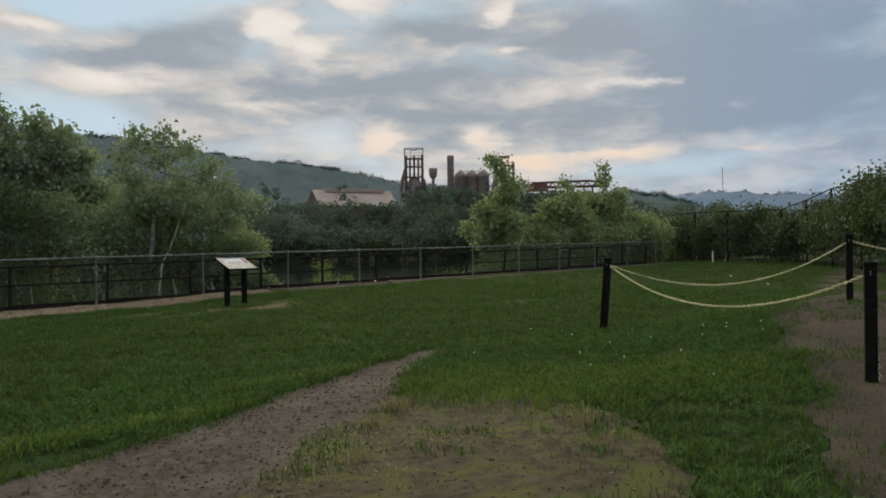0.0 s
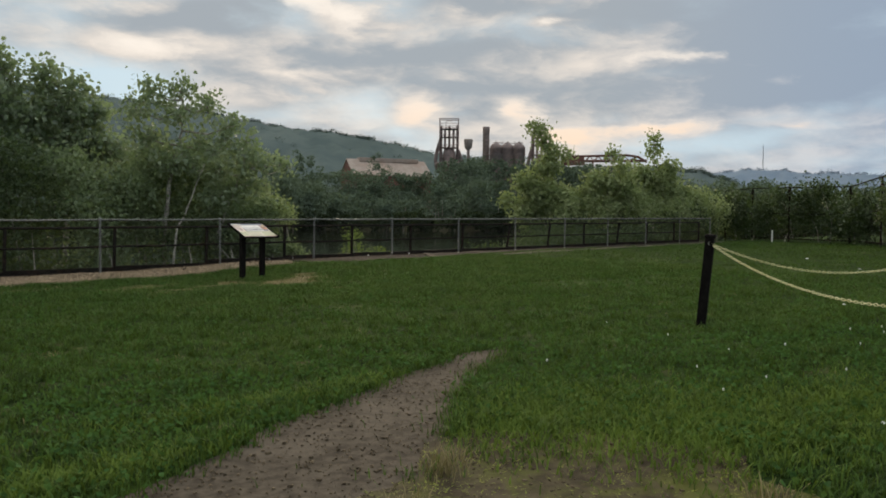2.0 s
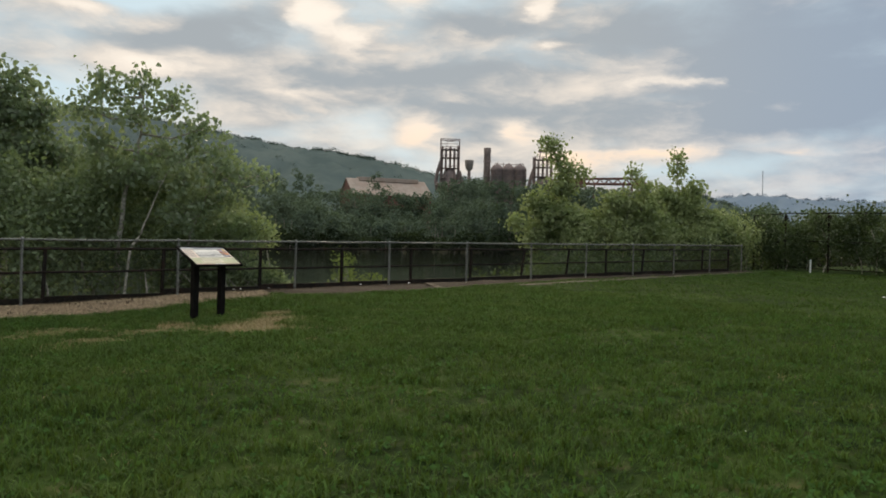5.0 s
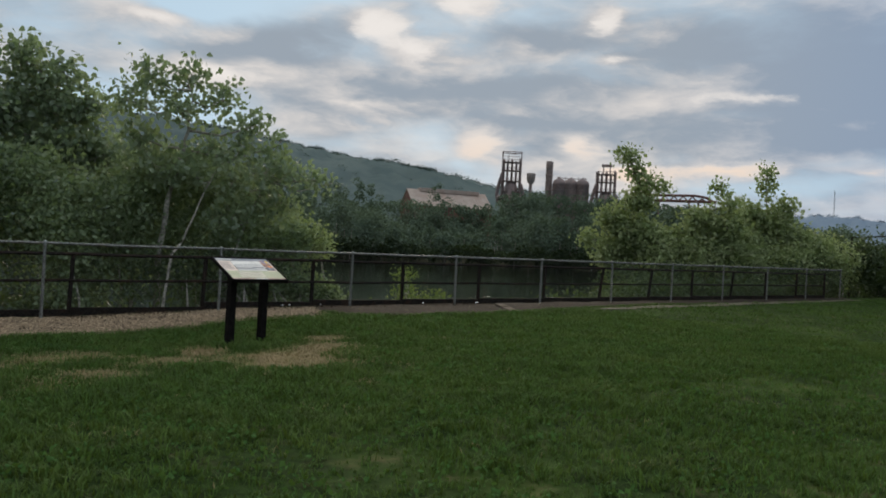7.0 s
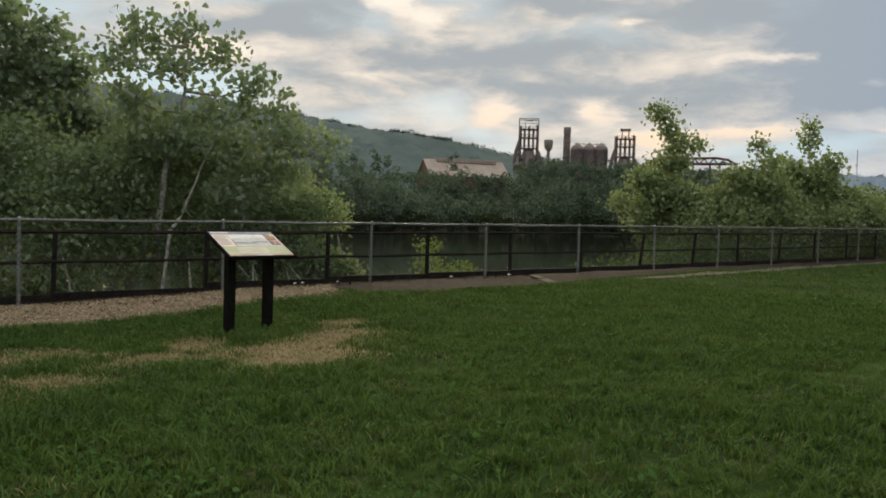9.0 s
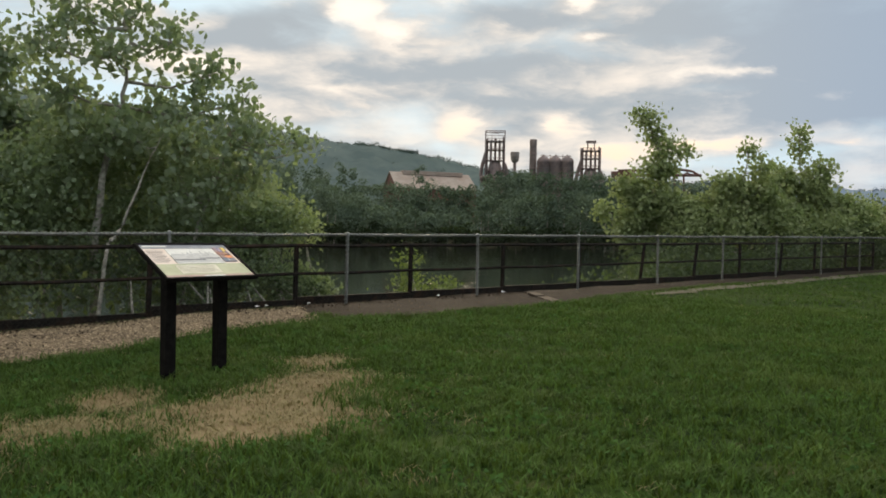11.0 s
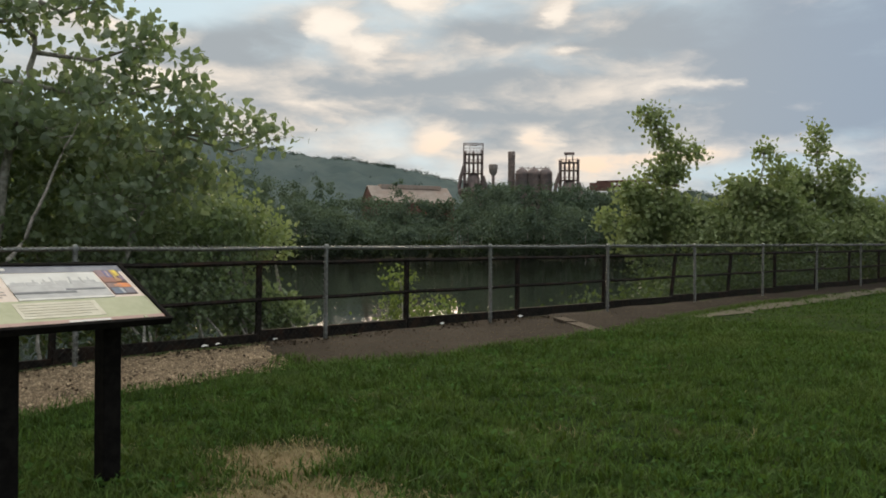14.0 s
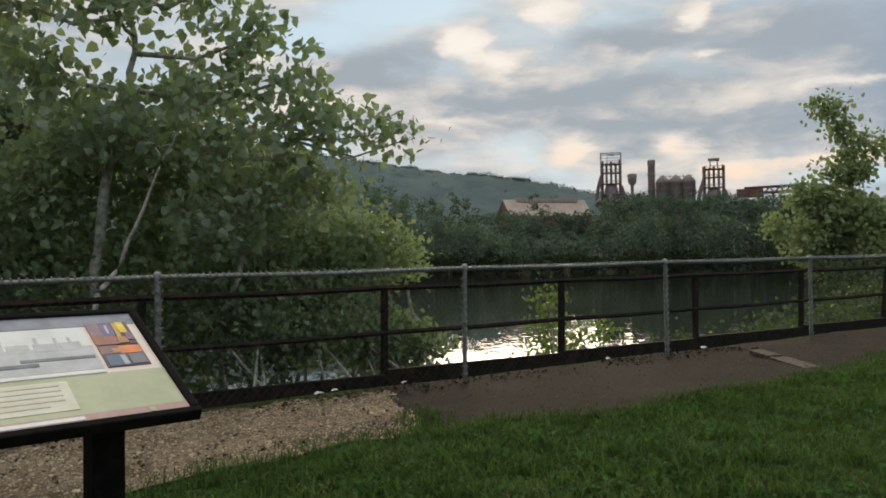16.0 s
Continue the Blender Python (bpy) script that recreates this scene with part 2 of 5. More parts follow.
M_HILL = material("hazed_hill_ground", (0.090, 0.118, 0.115), (0.120, 0.148, 0.138), 0.03, 1.0, stain=(0.065, 0.09, 0.088), stain_scale=0.008, spec=0.0)
M_RIDGELEAF = material("hazed_ridge_leaves", (0.15, 0.20, 0.26), (0.20, 0.25, 0.30), 0.01, 1.0, each=0.4, spec=0.0)
# Rust tones, lightened and greyed so the colour carries the distance haze.
M_RUST = material("hazed_rusted_steel", (0.17, 0.135, 0.13), (0.27, 0.20, 0.178), 0.6, 0.85, stain=(0.15, 0.14, 0.145), stain_scale=0.15, stain_amount=0.7)
M_REDRUST = material("red_rusted_steel", (0.12, 0.058, 0.048), (0.20, 0.10, 0.08), 0.5, 0.85, stain=(0.09, 0.05, 0.045), stain_scale=0.2)
M_STACK = material("stack_brick", (0.15, 0.12, 0.11), (0.24, 0.19, 0.165), 0.8, 0.9, stain=(0.10, 0.09, 0.09), stain_scale=0.2)
M_ROOF = material("shed_roof_sheet", (0.30, 0.24, 0.20), (0.385, 0.315, 0.265), 0.3, 0.8, stain=(0.32, 0.22, 0.17), stain_scale=0.12)
M_MAST = material("mast_steel", (0.22, 0.24, 0.27), (0.30, 0.32, 0.34), 0.2, 0.7)
M_DEADLEAF = material("dead_leaves", (0.016, 0.012, 0.008), (0.085, 0.062, 0.040), 8.0, 0.9, each=0.7, spec=0.06)
M_WHITE = material("white_litter", (0.6, 0.6, 0.58), (0.8, 0.8, 0.78), 20.0, 0.7)


def ground_material():
    m = bpy.data.materials.new("lawn_soil")
    m.use_nodes = True
    k = Nodes(m.node_tree)
    k.n.clear()
    place = k.n.new("ShaderNodeNewGeometry").outputs["Position"]
    x, y, z = k.parts(place)
    f = k.noise(place, 9.0, 6.0, 0.65)
    c = k.mix(k.ramp01(f, 0.3, 0.7), (0.009, 0.018, 0.005), (0.030, 0.056, 0.014))
    c = k.mix(k.math("MULTIPLY", k.ramp01(k.noise(place, 0.55, 4.0, 0.6, 0.6), 0.45, 0.68), 0.6), c, (0.050, 0.082, 0.017))
    worn = 0.0
    for a, b, ra, rb, amp in DRY:
        u = k.math("DIVIDE", k.math("SUBTRACT", x, a), ra)
        v = k.math("DIVIDE", k.math("SUBTRACT", y, b), rb)
        worn = k.math("MAXIMUM", worn, k.math("MULTIPLY", amp, k.math("SUBTRACT", 1.0, k.math("SQRT", k.math("ADD", k.math("MULTIPLY", u, u), k.math("MULTIPLY", v, v))))))
    worn = k.ramp01(k.math("ADD", worn, k.math("MULTIPLY", k.math("SUBTRACT", k.noise(place, 2.6, 5.0, 0.6), 0.5), 1.6)), 0.05, 0.85)
    c = k.mix(worn, c, k.mix(f, (0.14, 0.100, 0.058), (0.30, 0.225, 0.13)))
    bank = k.ramp01(z, -0.15, -1.2)
    c = k.mix(bank, c, (0.035, 0.034, 0.020))
    p = k.n.new("ShaderNodeBsdfPrincipled")
    k.l.new(c, p.inputs["Base Color"])
    p.inputs["Roughness"].default_value, p.inputs["Specular IOR Level"].default_value = 0.95, 0.02
    b = k.n.new("ShaderNodeBump")
    b.inputs["Strength"].default_value, b.inputs["Distance"].default_value = 0.8, 0.03
    k.l.new(f, b.inputs["Height"])
    k.l.new(b.outputs[0], p.inputs["Normal"])
    k.l.new(p.outputs[0], k.n.new("ShaderNodeOutputMaterial").inputs[0])
    return m


def water_material():
    m = bpy.data.materials.new("river_water")
    m.use_nodes = True
    k = Nodes(m.node_tree)
    k.n.clear()
    place = k.n.new("ShaderNodeNewGeometry").outputs["Position"]
    p = k.n.new("ShaderNodeBsdfPrincipled")
    k.l.new(k.mix(k.noise(place, 0.03, 3.0), (0.006, 0.008, 0.006), (0.012, 0.014, 0.011)), p.inputs["Base Color"])
    p.inputs["Roughness"].default_value, p.inputs["IOR"].default_value, p.inputs["Specular IOR Level"].default_value = 0.03, 1.25, 0.36
    b = k.n.new("ShaderNodeBump")
    b.inputs["Strength"].default_value, b.inputs["Distance"].default_value = 0.17, 0.05
    k.l.new(k.math("ADD", k.noise(place, 1.5, 3.0, 0.5, 0.4), k.math("MULTIPLY", k.noise(place, 0.22, 2.0), 2.0)), b.inputs["Height"])
    k.l.new(b.outputs[0], p.inputs["Normal"])
    k.l.new(p.outputs[0], k.n.new("ShaderNodeOutputMaterial").inputs[0])
    return m


# ---- mesh helpers ----
class Soup:
    """Vertices and faces gathered for one mesh."""

    def __init__(self):
        self.v, self.f, self.n = [], [], 0

    def add(self, verts, faces):
        verts = np.asarray(verts, float).reshape(-1, 3)
        self.v.append(verts)
        self.f.append(np.asarray(faces, int) + self.n)
        self.n += len(verts)
        return self

    def tube(self, pts, radii, sides=6, caps=True):
        pts = np.asarray(pts, float)
        radii = np.broadcast_to(np.asarray(radii, float), (len(pts),))
        along = np.gradient(pts, axis=0)
        along /= np.linalg.norm(along, axis=1)[:, None] + 1e-9
        ref = np.where(np.abs(along[:, 2:3]) > 0.9, np.array([[1.0, 0, 0]]), np.array([[0, 0, 1.0]]))
        a = np.cross(along, ref)
        a /= np.linalg.norm(a, axis=1)[:, None] + 1e-9
        b = np.cross(along, a)
        turn = np.arange(sides) * 2 * np.pi / sides
        ring = a[:, None] * np.cos(turn)[None, :, None] + b[:, None] * np.sin(turn)[None, :, None]
        v = pts[:, None] + ring * radii[:, None, None]
        i, j = np.meshgrid(np.arange(len(pts) - 1), np.arange(sides), indexing="ij")
        k = (j + 1) % sides
        f = np.stack([i * sides + j, i * sides + k, (i + 1) * sides + k, (i + 1) * sides + j], -1).reshape(-1, 4)
        self.add(v, f)
        if caps:
            for ring_pts, centre in ((v[0], pts[0]), (v[-1], pts[-1])):
                t = np.arange(sides)
                self.add(np.vstack([ring_pts, centre]), np.stack([t, (t + 1) % sides, np.full(sides, sides), np.full(sides, sides)], -1))
        return self

    def lathe(self, x, y, profile, sides=20):
        """Rings of (radius, height) about a vertical axis."""
        turn = np.arange(sides) * 2 * np.pi / sides
        v = [[(x + r * math.cos(t), y + r * math.sin(t), z) for t in turn] for r, z in profile]
        i, j = np.meshgrid(np.arange(len(profile) - 1), np.arange(sides), indexing="ij")
        k = (j + 1) % sides
        return self.add(v, np.stack([i * sides + j, i * sides + k, (i + 1) * sides + k, (i + 1) * sides + j], -1).reshape(-1, 4))

    def box(self, lo, hi, edge=0.0, m=None):
        """A box between two corners, with its edges cut back, turned by m."""
        lo, hi = np.array(lo, float), np.array(hi, float)
        bm = bmesh.new()
        bmesh.ops.create_cube(bm, size=1.0)
        for p in bm.verts:
            p.co = Vector((lo + hi) / 2 + np.array(p.co) * (hi - lo))
        if edge:
            bmesh.ops.bevel(bm, geom=list(bm.edges), offset=edge, segments=2, profile=0.5, affect="EDGES")
        if m is not None:
            bm.transform(m)
        bm.verts.index_update()
        v = np.array([p.co[:] for p in bm.verts])
        f = [[q.index for q in g.verts] for g in bm.faces]
        bm.free()
        self.v.append(v)
        self.f.append([[i + self.n for i in g] for g in f])
        self.n += len(v)
        return self

    def mesh(self, name, mat, smooth=False):
        me = bpy.data.meshes.new(name)
        v = np.vstack(self.v)
        sizes, loops = [], []
        for f in self.f:
            if isinstance(f, np.ndarray):
                if f.shape[1] == 4 and (f[:, 2] == f[:, 3]).all():
                    f = f[:, :3]
                sizes.append(np.full(len(f), f.shape[1]))
                loops.append(f.ravel())
            else:
                sizes.append(np.array([len(g) for g in f]))
                loops.append(np.array([i for g in f for i in g]))
        sizes, loops = np.concatenate(sizes), np.concatenate(loops)
        me.vertices.add(len(v))
        me.vertices.foreach_set("co", v.astype(np.float32).ravel())
        me.loops.add(len(loops))
        me.loops.foreach_set("vertex_index", loops.astype(np.int32))
        me.polygons.add(len(sizes))
        me.polygons.foreach_set("loop_start", np.concatenate([[0], np.cumsum(sizes)[:-1]]).astype(np.int32))
        me.update(calc_edges=True)
        me.polygons.foreach_set("use_smooth", np.full(len(sizes), smooth))
        me.materials.append(mat)
        return me


def part(name, soup, mat, parent=None, label="", smooth=False):
    ob = new(name, soup.mesh(name, mat, smooth))
    ob.parent = parent
    return tagged(ob, label)


def base(name, label, category, group="", at=(0, 0, 0)):
    ob = new(name)
    ob.location = at
    ob.empty_display_size = 0.2
    return tagged(ob, label, category, group)


def soft(t):
    t = np.clip(t, 0.0, 1.0)
    return t * t * (3 - 2 * t)


def wave(x, y, s, seed=0.0):
    """Cheap smooth unevenness between about -1 and 1."""
    return (np.sin(x * s + seed) * np.cos(y * s * 1.13 + 2.1 * seed) + np.sin(x * s * 2.3 + y * s * 1.7 + seed * 3.7) * 0.5 + np.sin(y * s * 3.1 - x * s * 1.9 + seed) * 0.33) / 1.83


FAR = radians(43.0)
WATER = -2.6


def ground_z(x, y):
    x, y = np.asarray(x, float), np.asarray(y, float)
    z = 0.009 * np.clip(x, -40, 60) - 0.05 * np.exp(-((x + 4.5) ** 2 + (y + 4) ** 2) / 6)
    z = z + 0.30 * soft((-y - 14.5) / 2.5) * soft((x + 9) / 7) + 0.012 * wave(x, y, 1.4, 1.0)
    z = z - 0.11 * soft((-x - 1.5) / 5.0) * soft((y + 8.0) / 5.0)
    z = z - 4.9 * soft((y - 1.0) / 7.0) - 0.34 * soft((y - 0.34) / 0.5)
    u = x * math.cos(FAR) + y * math.sin(FAR)
    return z + 5.4 * soft((u - 244) / 16) * (y > 20)


def inside(x, y, poly):
    r = np.zeros(np.shape(x), bool)
    for (ax, ay), (bx, by) in zip(poly, poly[1:] + poly[:1]):
        cross = (ay > y) != (by > y)
        r ^= cross & (x < (bx - ax) * (y - ay) / (by - ay + 1e-12) + ax)
    return r

# ---- large structure ----
M_SOIL, M_WATER = ground_material(), water_material()


def spaced(*stops):
    return np.unique(np.concatenate([np.arange(a, b, s) for a, b, s in stops]))


def grid_mesh(name, xs, ys, height, mat):
    gx, gy = np.meshgrid(xs, ys, indexing="ij")
    v = np.stack([gx, gy, height(gx, gy)], -1).reshape(-1, 3)
    n = len(ys)
    i, j = np.meshgrid(np.arange(len(xs) - 1), np.arange(n - 1), indexing="ij")
    f = np.stack([i * n + j, (i + 1) * n + j, (i + 1) * n + j + 1, i * n + j + 1], -1).reshape(-1, 4)
    return new(name, Soup().add(v, f).mesh(name, mat, True))


ground = grid_mesh("ground", spaced((-4000, -400, 300), (-400, -40, 20), (-40, 34, 0.35), (34, 60, 2), (60, 460, 12), (460, 4300, 320)),
                   spaced((-4000, -400, 300), (-400, -26, 20), (-26, 3, 0.3), (3, 12, 0.6), (12, 460, 12), (460, 4300, 320)), ground_z, M_SOIL)
tagged(ground, "mown lawn over dark soil, falling to a river bank", "ground", kind="structure")
water = new("water", Soup().add([(-3000, 4.0, WATER), (3000, 4.0, WATER), (3000, 1500, WATER), (-3000, 1500, WATER)], [[0, 1, 2, 3]]).mesh("water", M_WATER))
tagged(water, "dark slow river water with small ripples", "river", kind="structure")


def outline(points, rough, seed, step=0.12):
    """A closed outline through the points, with a ragged edge."""
    out = []
    for (ax, ay), (bx, by) in zip(points, points[1:] + points[:1]):
        n = max(2, int(math.hypot(bx - ax, by - ay) / step))
        for k in range(n):
            x, y = ax + (bx - ax) * k / n, ay + (by - ay) * k / n
            out.append((x + rough * float(wave(x, y, 2.6, seed) + 0.6 * wave(x, y, 9.0, seed + 1)), y + rough * float(wave(y, x, 2.9, seed + 2) + 0.6 * wave(x, y, 8.0, seed + 3))))
    return out


def patch(name, poly, mat, lift, label, category):
    """A thin layer that follows the ground inside an outline."""
    bm = bmesh.new()
    bm.faces.new([bm.verts.new((x, y, 0)) for x, y in poly])
    bmesh.ops.triangulate(bm, faces=bm.faces[:])
    for axis, k in ((0, 0.45), (1, 0.45)):
        lo, hi = min(p[axis] for p in poly), max(p[axis] for p in poly)
        for c in np.arange(math.ceil(lo / k) * k, hi, k):
            no = (1, 0, 0) if axis == 0 else (0, 1, 0)
            bmesh.ops.bisect_plane(bm, geom=bm.verts[:] + bm.edges[:] + bm.faces[:], plane_co=Vector(no) * float(c), plane_no=no)
    for p in bm.verts:
        p.co.z = float(ground_z(p.co.x, p.co.y)) + lift
    bmesh.ops.recalc_face_normals(bm, faces=bm.faces[:])
    me = bpy.data.meshes.new(name)
    bm.to_mesh(me)
    bm.free()
    me.materials.append(mat)
    return tagged(new(name, me), label, category, kind="structure")


PATH_EDGE = outline([(-17.5, -17.3), (-14.6, -16.4), (-13.4, -16.0), (-12.4, -15.72), (-11.65, -15.5), (-10.6, -14.98), (-9.7, -14.6), (-9.1, -14.4), (-8.5, -14.2), (-8.0, -14.02), (-7.45, -14.05), (-7.9, -14.35), (-8.55, -14.72), (-9.15, -15.1), (-10.05, -15.88), (-10.95, -16.5), (-11.68, -16.9), (-12.2, -17.3), (-12.9, -18.2), (-13.5, -19.6), (-13.7, -21.5), (-13.5, -25.5), (-18.5, -25.5)], 0.06, 1.0)
WEEDY = outline([(-11.2, -16.4), (-10.4, -16.15), (-9.95, -16.2), (-9.3, -16.6), (-9.3, -17.4), (-9.75, -18.1), (-10.4, -18.75), (-11.05, -19.2), (-11.9, -20.2), (-13.6, -21.8), (-13.9, -19.6), (-13.2, -18.0), (-12.3, -17.0)], 0.22, 2.0)
PAVED = outline([(-13.2, -23.2), (-11.8, -20.6), (-10.9, -19.95), (-10.3, -19.72), (-9.2, -19.3), (-8.5, -18.95), (-7.3, -18.65), (-5.5, -17.6), (-2.55, -16.4), (3.5, -15.1), (8.8, -13.0), (14.7, -11.5), (19.7, -10.9), (19.7, -14.6), (8.6, -17.7), (-1.6, -21.3), (-8.8, -25.0)], 0.15, 3.0)
GRAVEL = outline([(-26, -3.0), (-9, -2.65), (-5.7, -2.25), (-4.4, -2.1), (-3.5, -1.78), (-2.6, -1.62), (-1.5, -1.76), (-1.28, -1.1), (-1.05, -0.4), (-0.85, 0.05), (-2.5, 0.12), (-26, 0.15)], 0.10, 4.0)
TRACK = outline([(-1.5, -1.74), (-0.8, -1.78), (0.05, -2.1), (0.8, -2.05), (2.5, -1.98), (3.5, -1.98), (5.6, -1.55), (8.5, -1.2), (14, -0.9), (24, -0.6), (25, 0.22), (-0.7, 0.22), (-0.85, 0.05), (-1.05, -0.4), (-1.28, -1.1)], 0.09, 5.0)
VERGE = outline([(3.7, -1.95), (6.2, -1.85), (11, -1.75), (17, -1.4), (24, -1.0), (24, -0.65), (14, -0.95), (8.5, -1.25), (5.6, -1.5)], 0.13, 6.0)
patch("dirt_path", PATH_EDGE, M_PATH, 0.008, "trodden brown dirt and cinder footpath across the lawn", "path")
patch("weedy_gravel", WEEDY, material("weedy_gravel", (0.036, 0.028, 0.018), (0.085, 0.070, 0.042), 9.0, 0.95, 0.02, stain=(0.085, 0.095, 0.020), stain_scale=3.2, stain_amount=0.75, spec=0.06), 0.010, "thin gravel overgrown with yellow-green moss and weeds", "path")
patch("pavement", PAVED, M_ASPHALT, 0.012, "broken old asphalt drive with weeds in its cracks", "pavement")
patch("gravel_strip", GRAVEL, M_GRAVEL, 0.010, "tan crushed gravel strip along the fence", "path")
patch("dirt_track", TRACK, M_DIRT, 0.012, "bare brown dirt track along the fence", "path")
patch("dry_verge", VERGE, material("dead_grass_litter", (0.036, 0.031, 0.015), (0.085, 0.072, 0.037), 16.0, 0.9, 0.01, stain=(0.06, 0.075, 0.02), stain_scale=1.5), 0.016, "strip of dead straw-coloured grass beside the track", "verge")


def bearing(a):
    return a + 0.2 - 0.0125 * (a - 45.0)


def rise(e):
    return 0.24 + 0.9875 * e


def hill(name, mat, leaf_mat, label, dist, ridge, depth, seed, clump, count, toe=-1.0):
    """A wooded ridge: azimuth and elevation of its crest at a distance; its woods are many small leaf clumps."""
    rng = np.random.RandomState(seed)
    ridge = [(bearing(a), rise(e)) for a, e in ridge]
    a = np.linspace(ridge[0][0], ridge[-1][0], int((ridge[-1][0] - ridge[0][0]) * math.radians(1) * dist / (clump * 0.55)) + 2)
    e = np.interp(a, [r[0] for r in ridge], [r[1] for r in ridge])
    top = 1.3 + dist * np.tan(np.radians(e)) - clump * 0.55
    rows = []
    for k, f in enumerate(np.linspace(0, 1, 26)):
        d = depth * (f * 1.25 - 1.0)
        h = float(soft((f / 0.8) * 0.92 + 0.04)) if f <= 0.8 else 1.0 - (f - 0.8) * 1.5
        r = dist + d + 10 * wave(a, a, 0.5, k * 0.3)
        x, y = -6 + r * np.cos(np.radians(a)), -9 + r * np.sin(np.radians(a))
        lump = np.array([noise.voronoi(Vector((p, q, seed * 9.1)) / (clump * 1.5))[0][0] for p, q in zip(x, y)])
        z = toe + (top * (1 + 0.04 * wave(a, a, 0.4, seed) * (0.1 < h < 0.95)) - toe) * h + clump * (0.75 - 1.1 * lump) * (h > 0.02)
        rows.append(np.stack([x, y, z], -1))
    v = np.array(rows)
    n = len(a)
    i, j = np.meshgrid(np.arange(len(rows) - 1), np.arange(n - 1), indexing="ij")
    f = np.stack([i * n + j, i * n + j + 1, (i + 1) * n + j + 1, (i + 1) * n + j], -1).reshape(-1, 4)
    ob = base(name, label, "hill")
    tagged(ob, kind="structure")
    part("slope", Soup().add(v, f), mat, ob, smooth=True)
    s = Soup()
    row = np.where(rng.rand(count) < 0.93, rng.uniform(19.4, 21.0, count), rng.uniform(2, 20, count))
    col = rng.uniform(0, n - 1.01, count)
    i0, j0 = row.astype(int), col.astype(int)
    c = v[i0, j0] + np.array([0, 0, -0.15 * clump])
    leaf_cloud(s, c, clump * rng.uniform(0.35, 0.85, count), 40, clump * 0.17, rng)
    tagged(part("woods", s, leaf_mat, ob, "dense summer woods"), kind="stuff")
    return ob


def leaf_cloud(soup, centres, radii, per, leaf, rng, squash=0.85):
    """Many small leaf sprays about each centre, thicker to the outside."""
    n = len(centres) * per
    d = rng.normal(size=(n, 3))
    d /= np.linalg.norm(d, axis=1)[:, None]
    r = np.repeat(radii, per) * rng.uniform(0.35, 1.0, n) ** 0.6
    p = np.repeat(np.asarray(centres, float), per, axis=0) + d * r[:, None] * np.array([1, 1, squash])
    return leaves_at(soup, p, leaf, rng)


def leaves_at(soup, p, size, rng, droop=0.0, three=False, flat=1.0):
    """A pointed leaf of two folded halves at each place."""
    n = len(p)
    a = rng.normal(size=(n, 3))
    a[:, 2] = a[:, 2] * flat - droop
    a /= np.linalg.norm(a, axis=1)[:, None]
    b = np.cross(a, rng.normal(size=(n, 3)) * np.array([flat, flat, 1.0]))
    b /= np.linalg.norm(b, axis=1)[:, None] + 1e-9
    c = np.cross(a, b)
    s = (size * rng.uniform(0.6, 1.25, n))[:, None]
    if three:
        v = np.stack([p - a * s * 0.5, p + b * s * 0.46 - a * s * 0.28 + c * s * 0.10, p + b * s * 0.34 + a * s * 0.14 + c * s * 0.06, p + a * s * 0.56, p - b * s * 0.34 + a * s * 0.14 + c * s * 0.06, p - b * s * 0.46 - a * s * 0.28 + c * s * 0.10], 1)
        k = np.arange(n)[:, None] * 6
        return soup.add(v, np.concatenate([k + np.array([t]) for t in ((0, 1, 2), (0, 2, 3), (0, 3, 4), (0, 4, 5))], 0))
    v = np.stack([p - a * s * 0.5, p + b * s * 0.42 - a * s * 0.12 + c * s * 0.10, p + a * s * 0.55, p - b * s * 0.42 - a * s * 0.12 + c * s * 0.10], 1)
    k = np.arange(n)[:, None] * 4
    f = np.concatenate([k + np.array([[0, 1, 2]]), k + np.array([[0, 2, 3]])], 0)
    return soup.add(v, f)


# The hills' blue-grey haze is painted in their materials.
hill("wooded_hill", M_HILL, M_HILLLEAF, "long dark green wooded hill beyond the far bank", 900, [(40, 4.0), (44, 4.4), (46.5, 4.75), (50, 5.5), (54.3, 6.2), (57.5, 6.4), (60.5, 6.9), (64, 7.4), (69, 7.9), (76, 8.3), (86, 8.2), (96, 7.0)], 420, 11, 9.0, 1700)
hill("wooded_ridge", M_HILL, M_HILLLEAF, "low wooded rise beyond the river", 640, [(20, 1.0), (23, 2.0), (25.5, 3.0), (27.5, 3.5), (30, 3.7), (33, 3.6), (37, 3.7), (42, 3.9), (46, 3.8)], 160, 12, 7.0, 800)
hill("distant_ridge", M_RIDGELEAF, M_RIDGELEAF, "ridge on the horizon, haze put into its blue-green colour", 2600, [(-12, 2.0), (0, 2.6), (8, 2.9), (14, 2.9), (18, 3.05), (21, 3.25), (23.3, 3.5), (25, 3.35), (27, 3.2), (30, 3.1), (36, 2.8)], 700, 13, 17.0, 700)


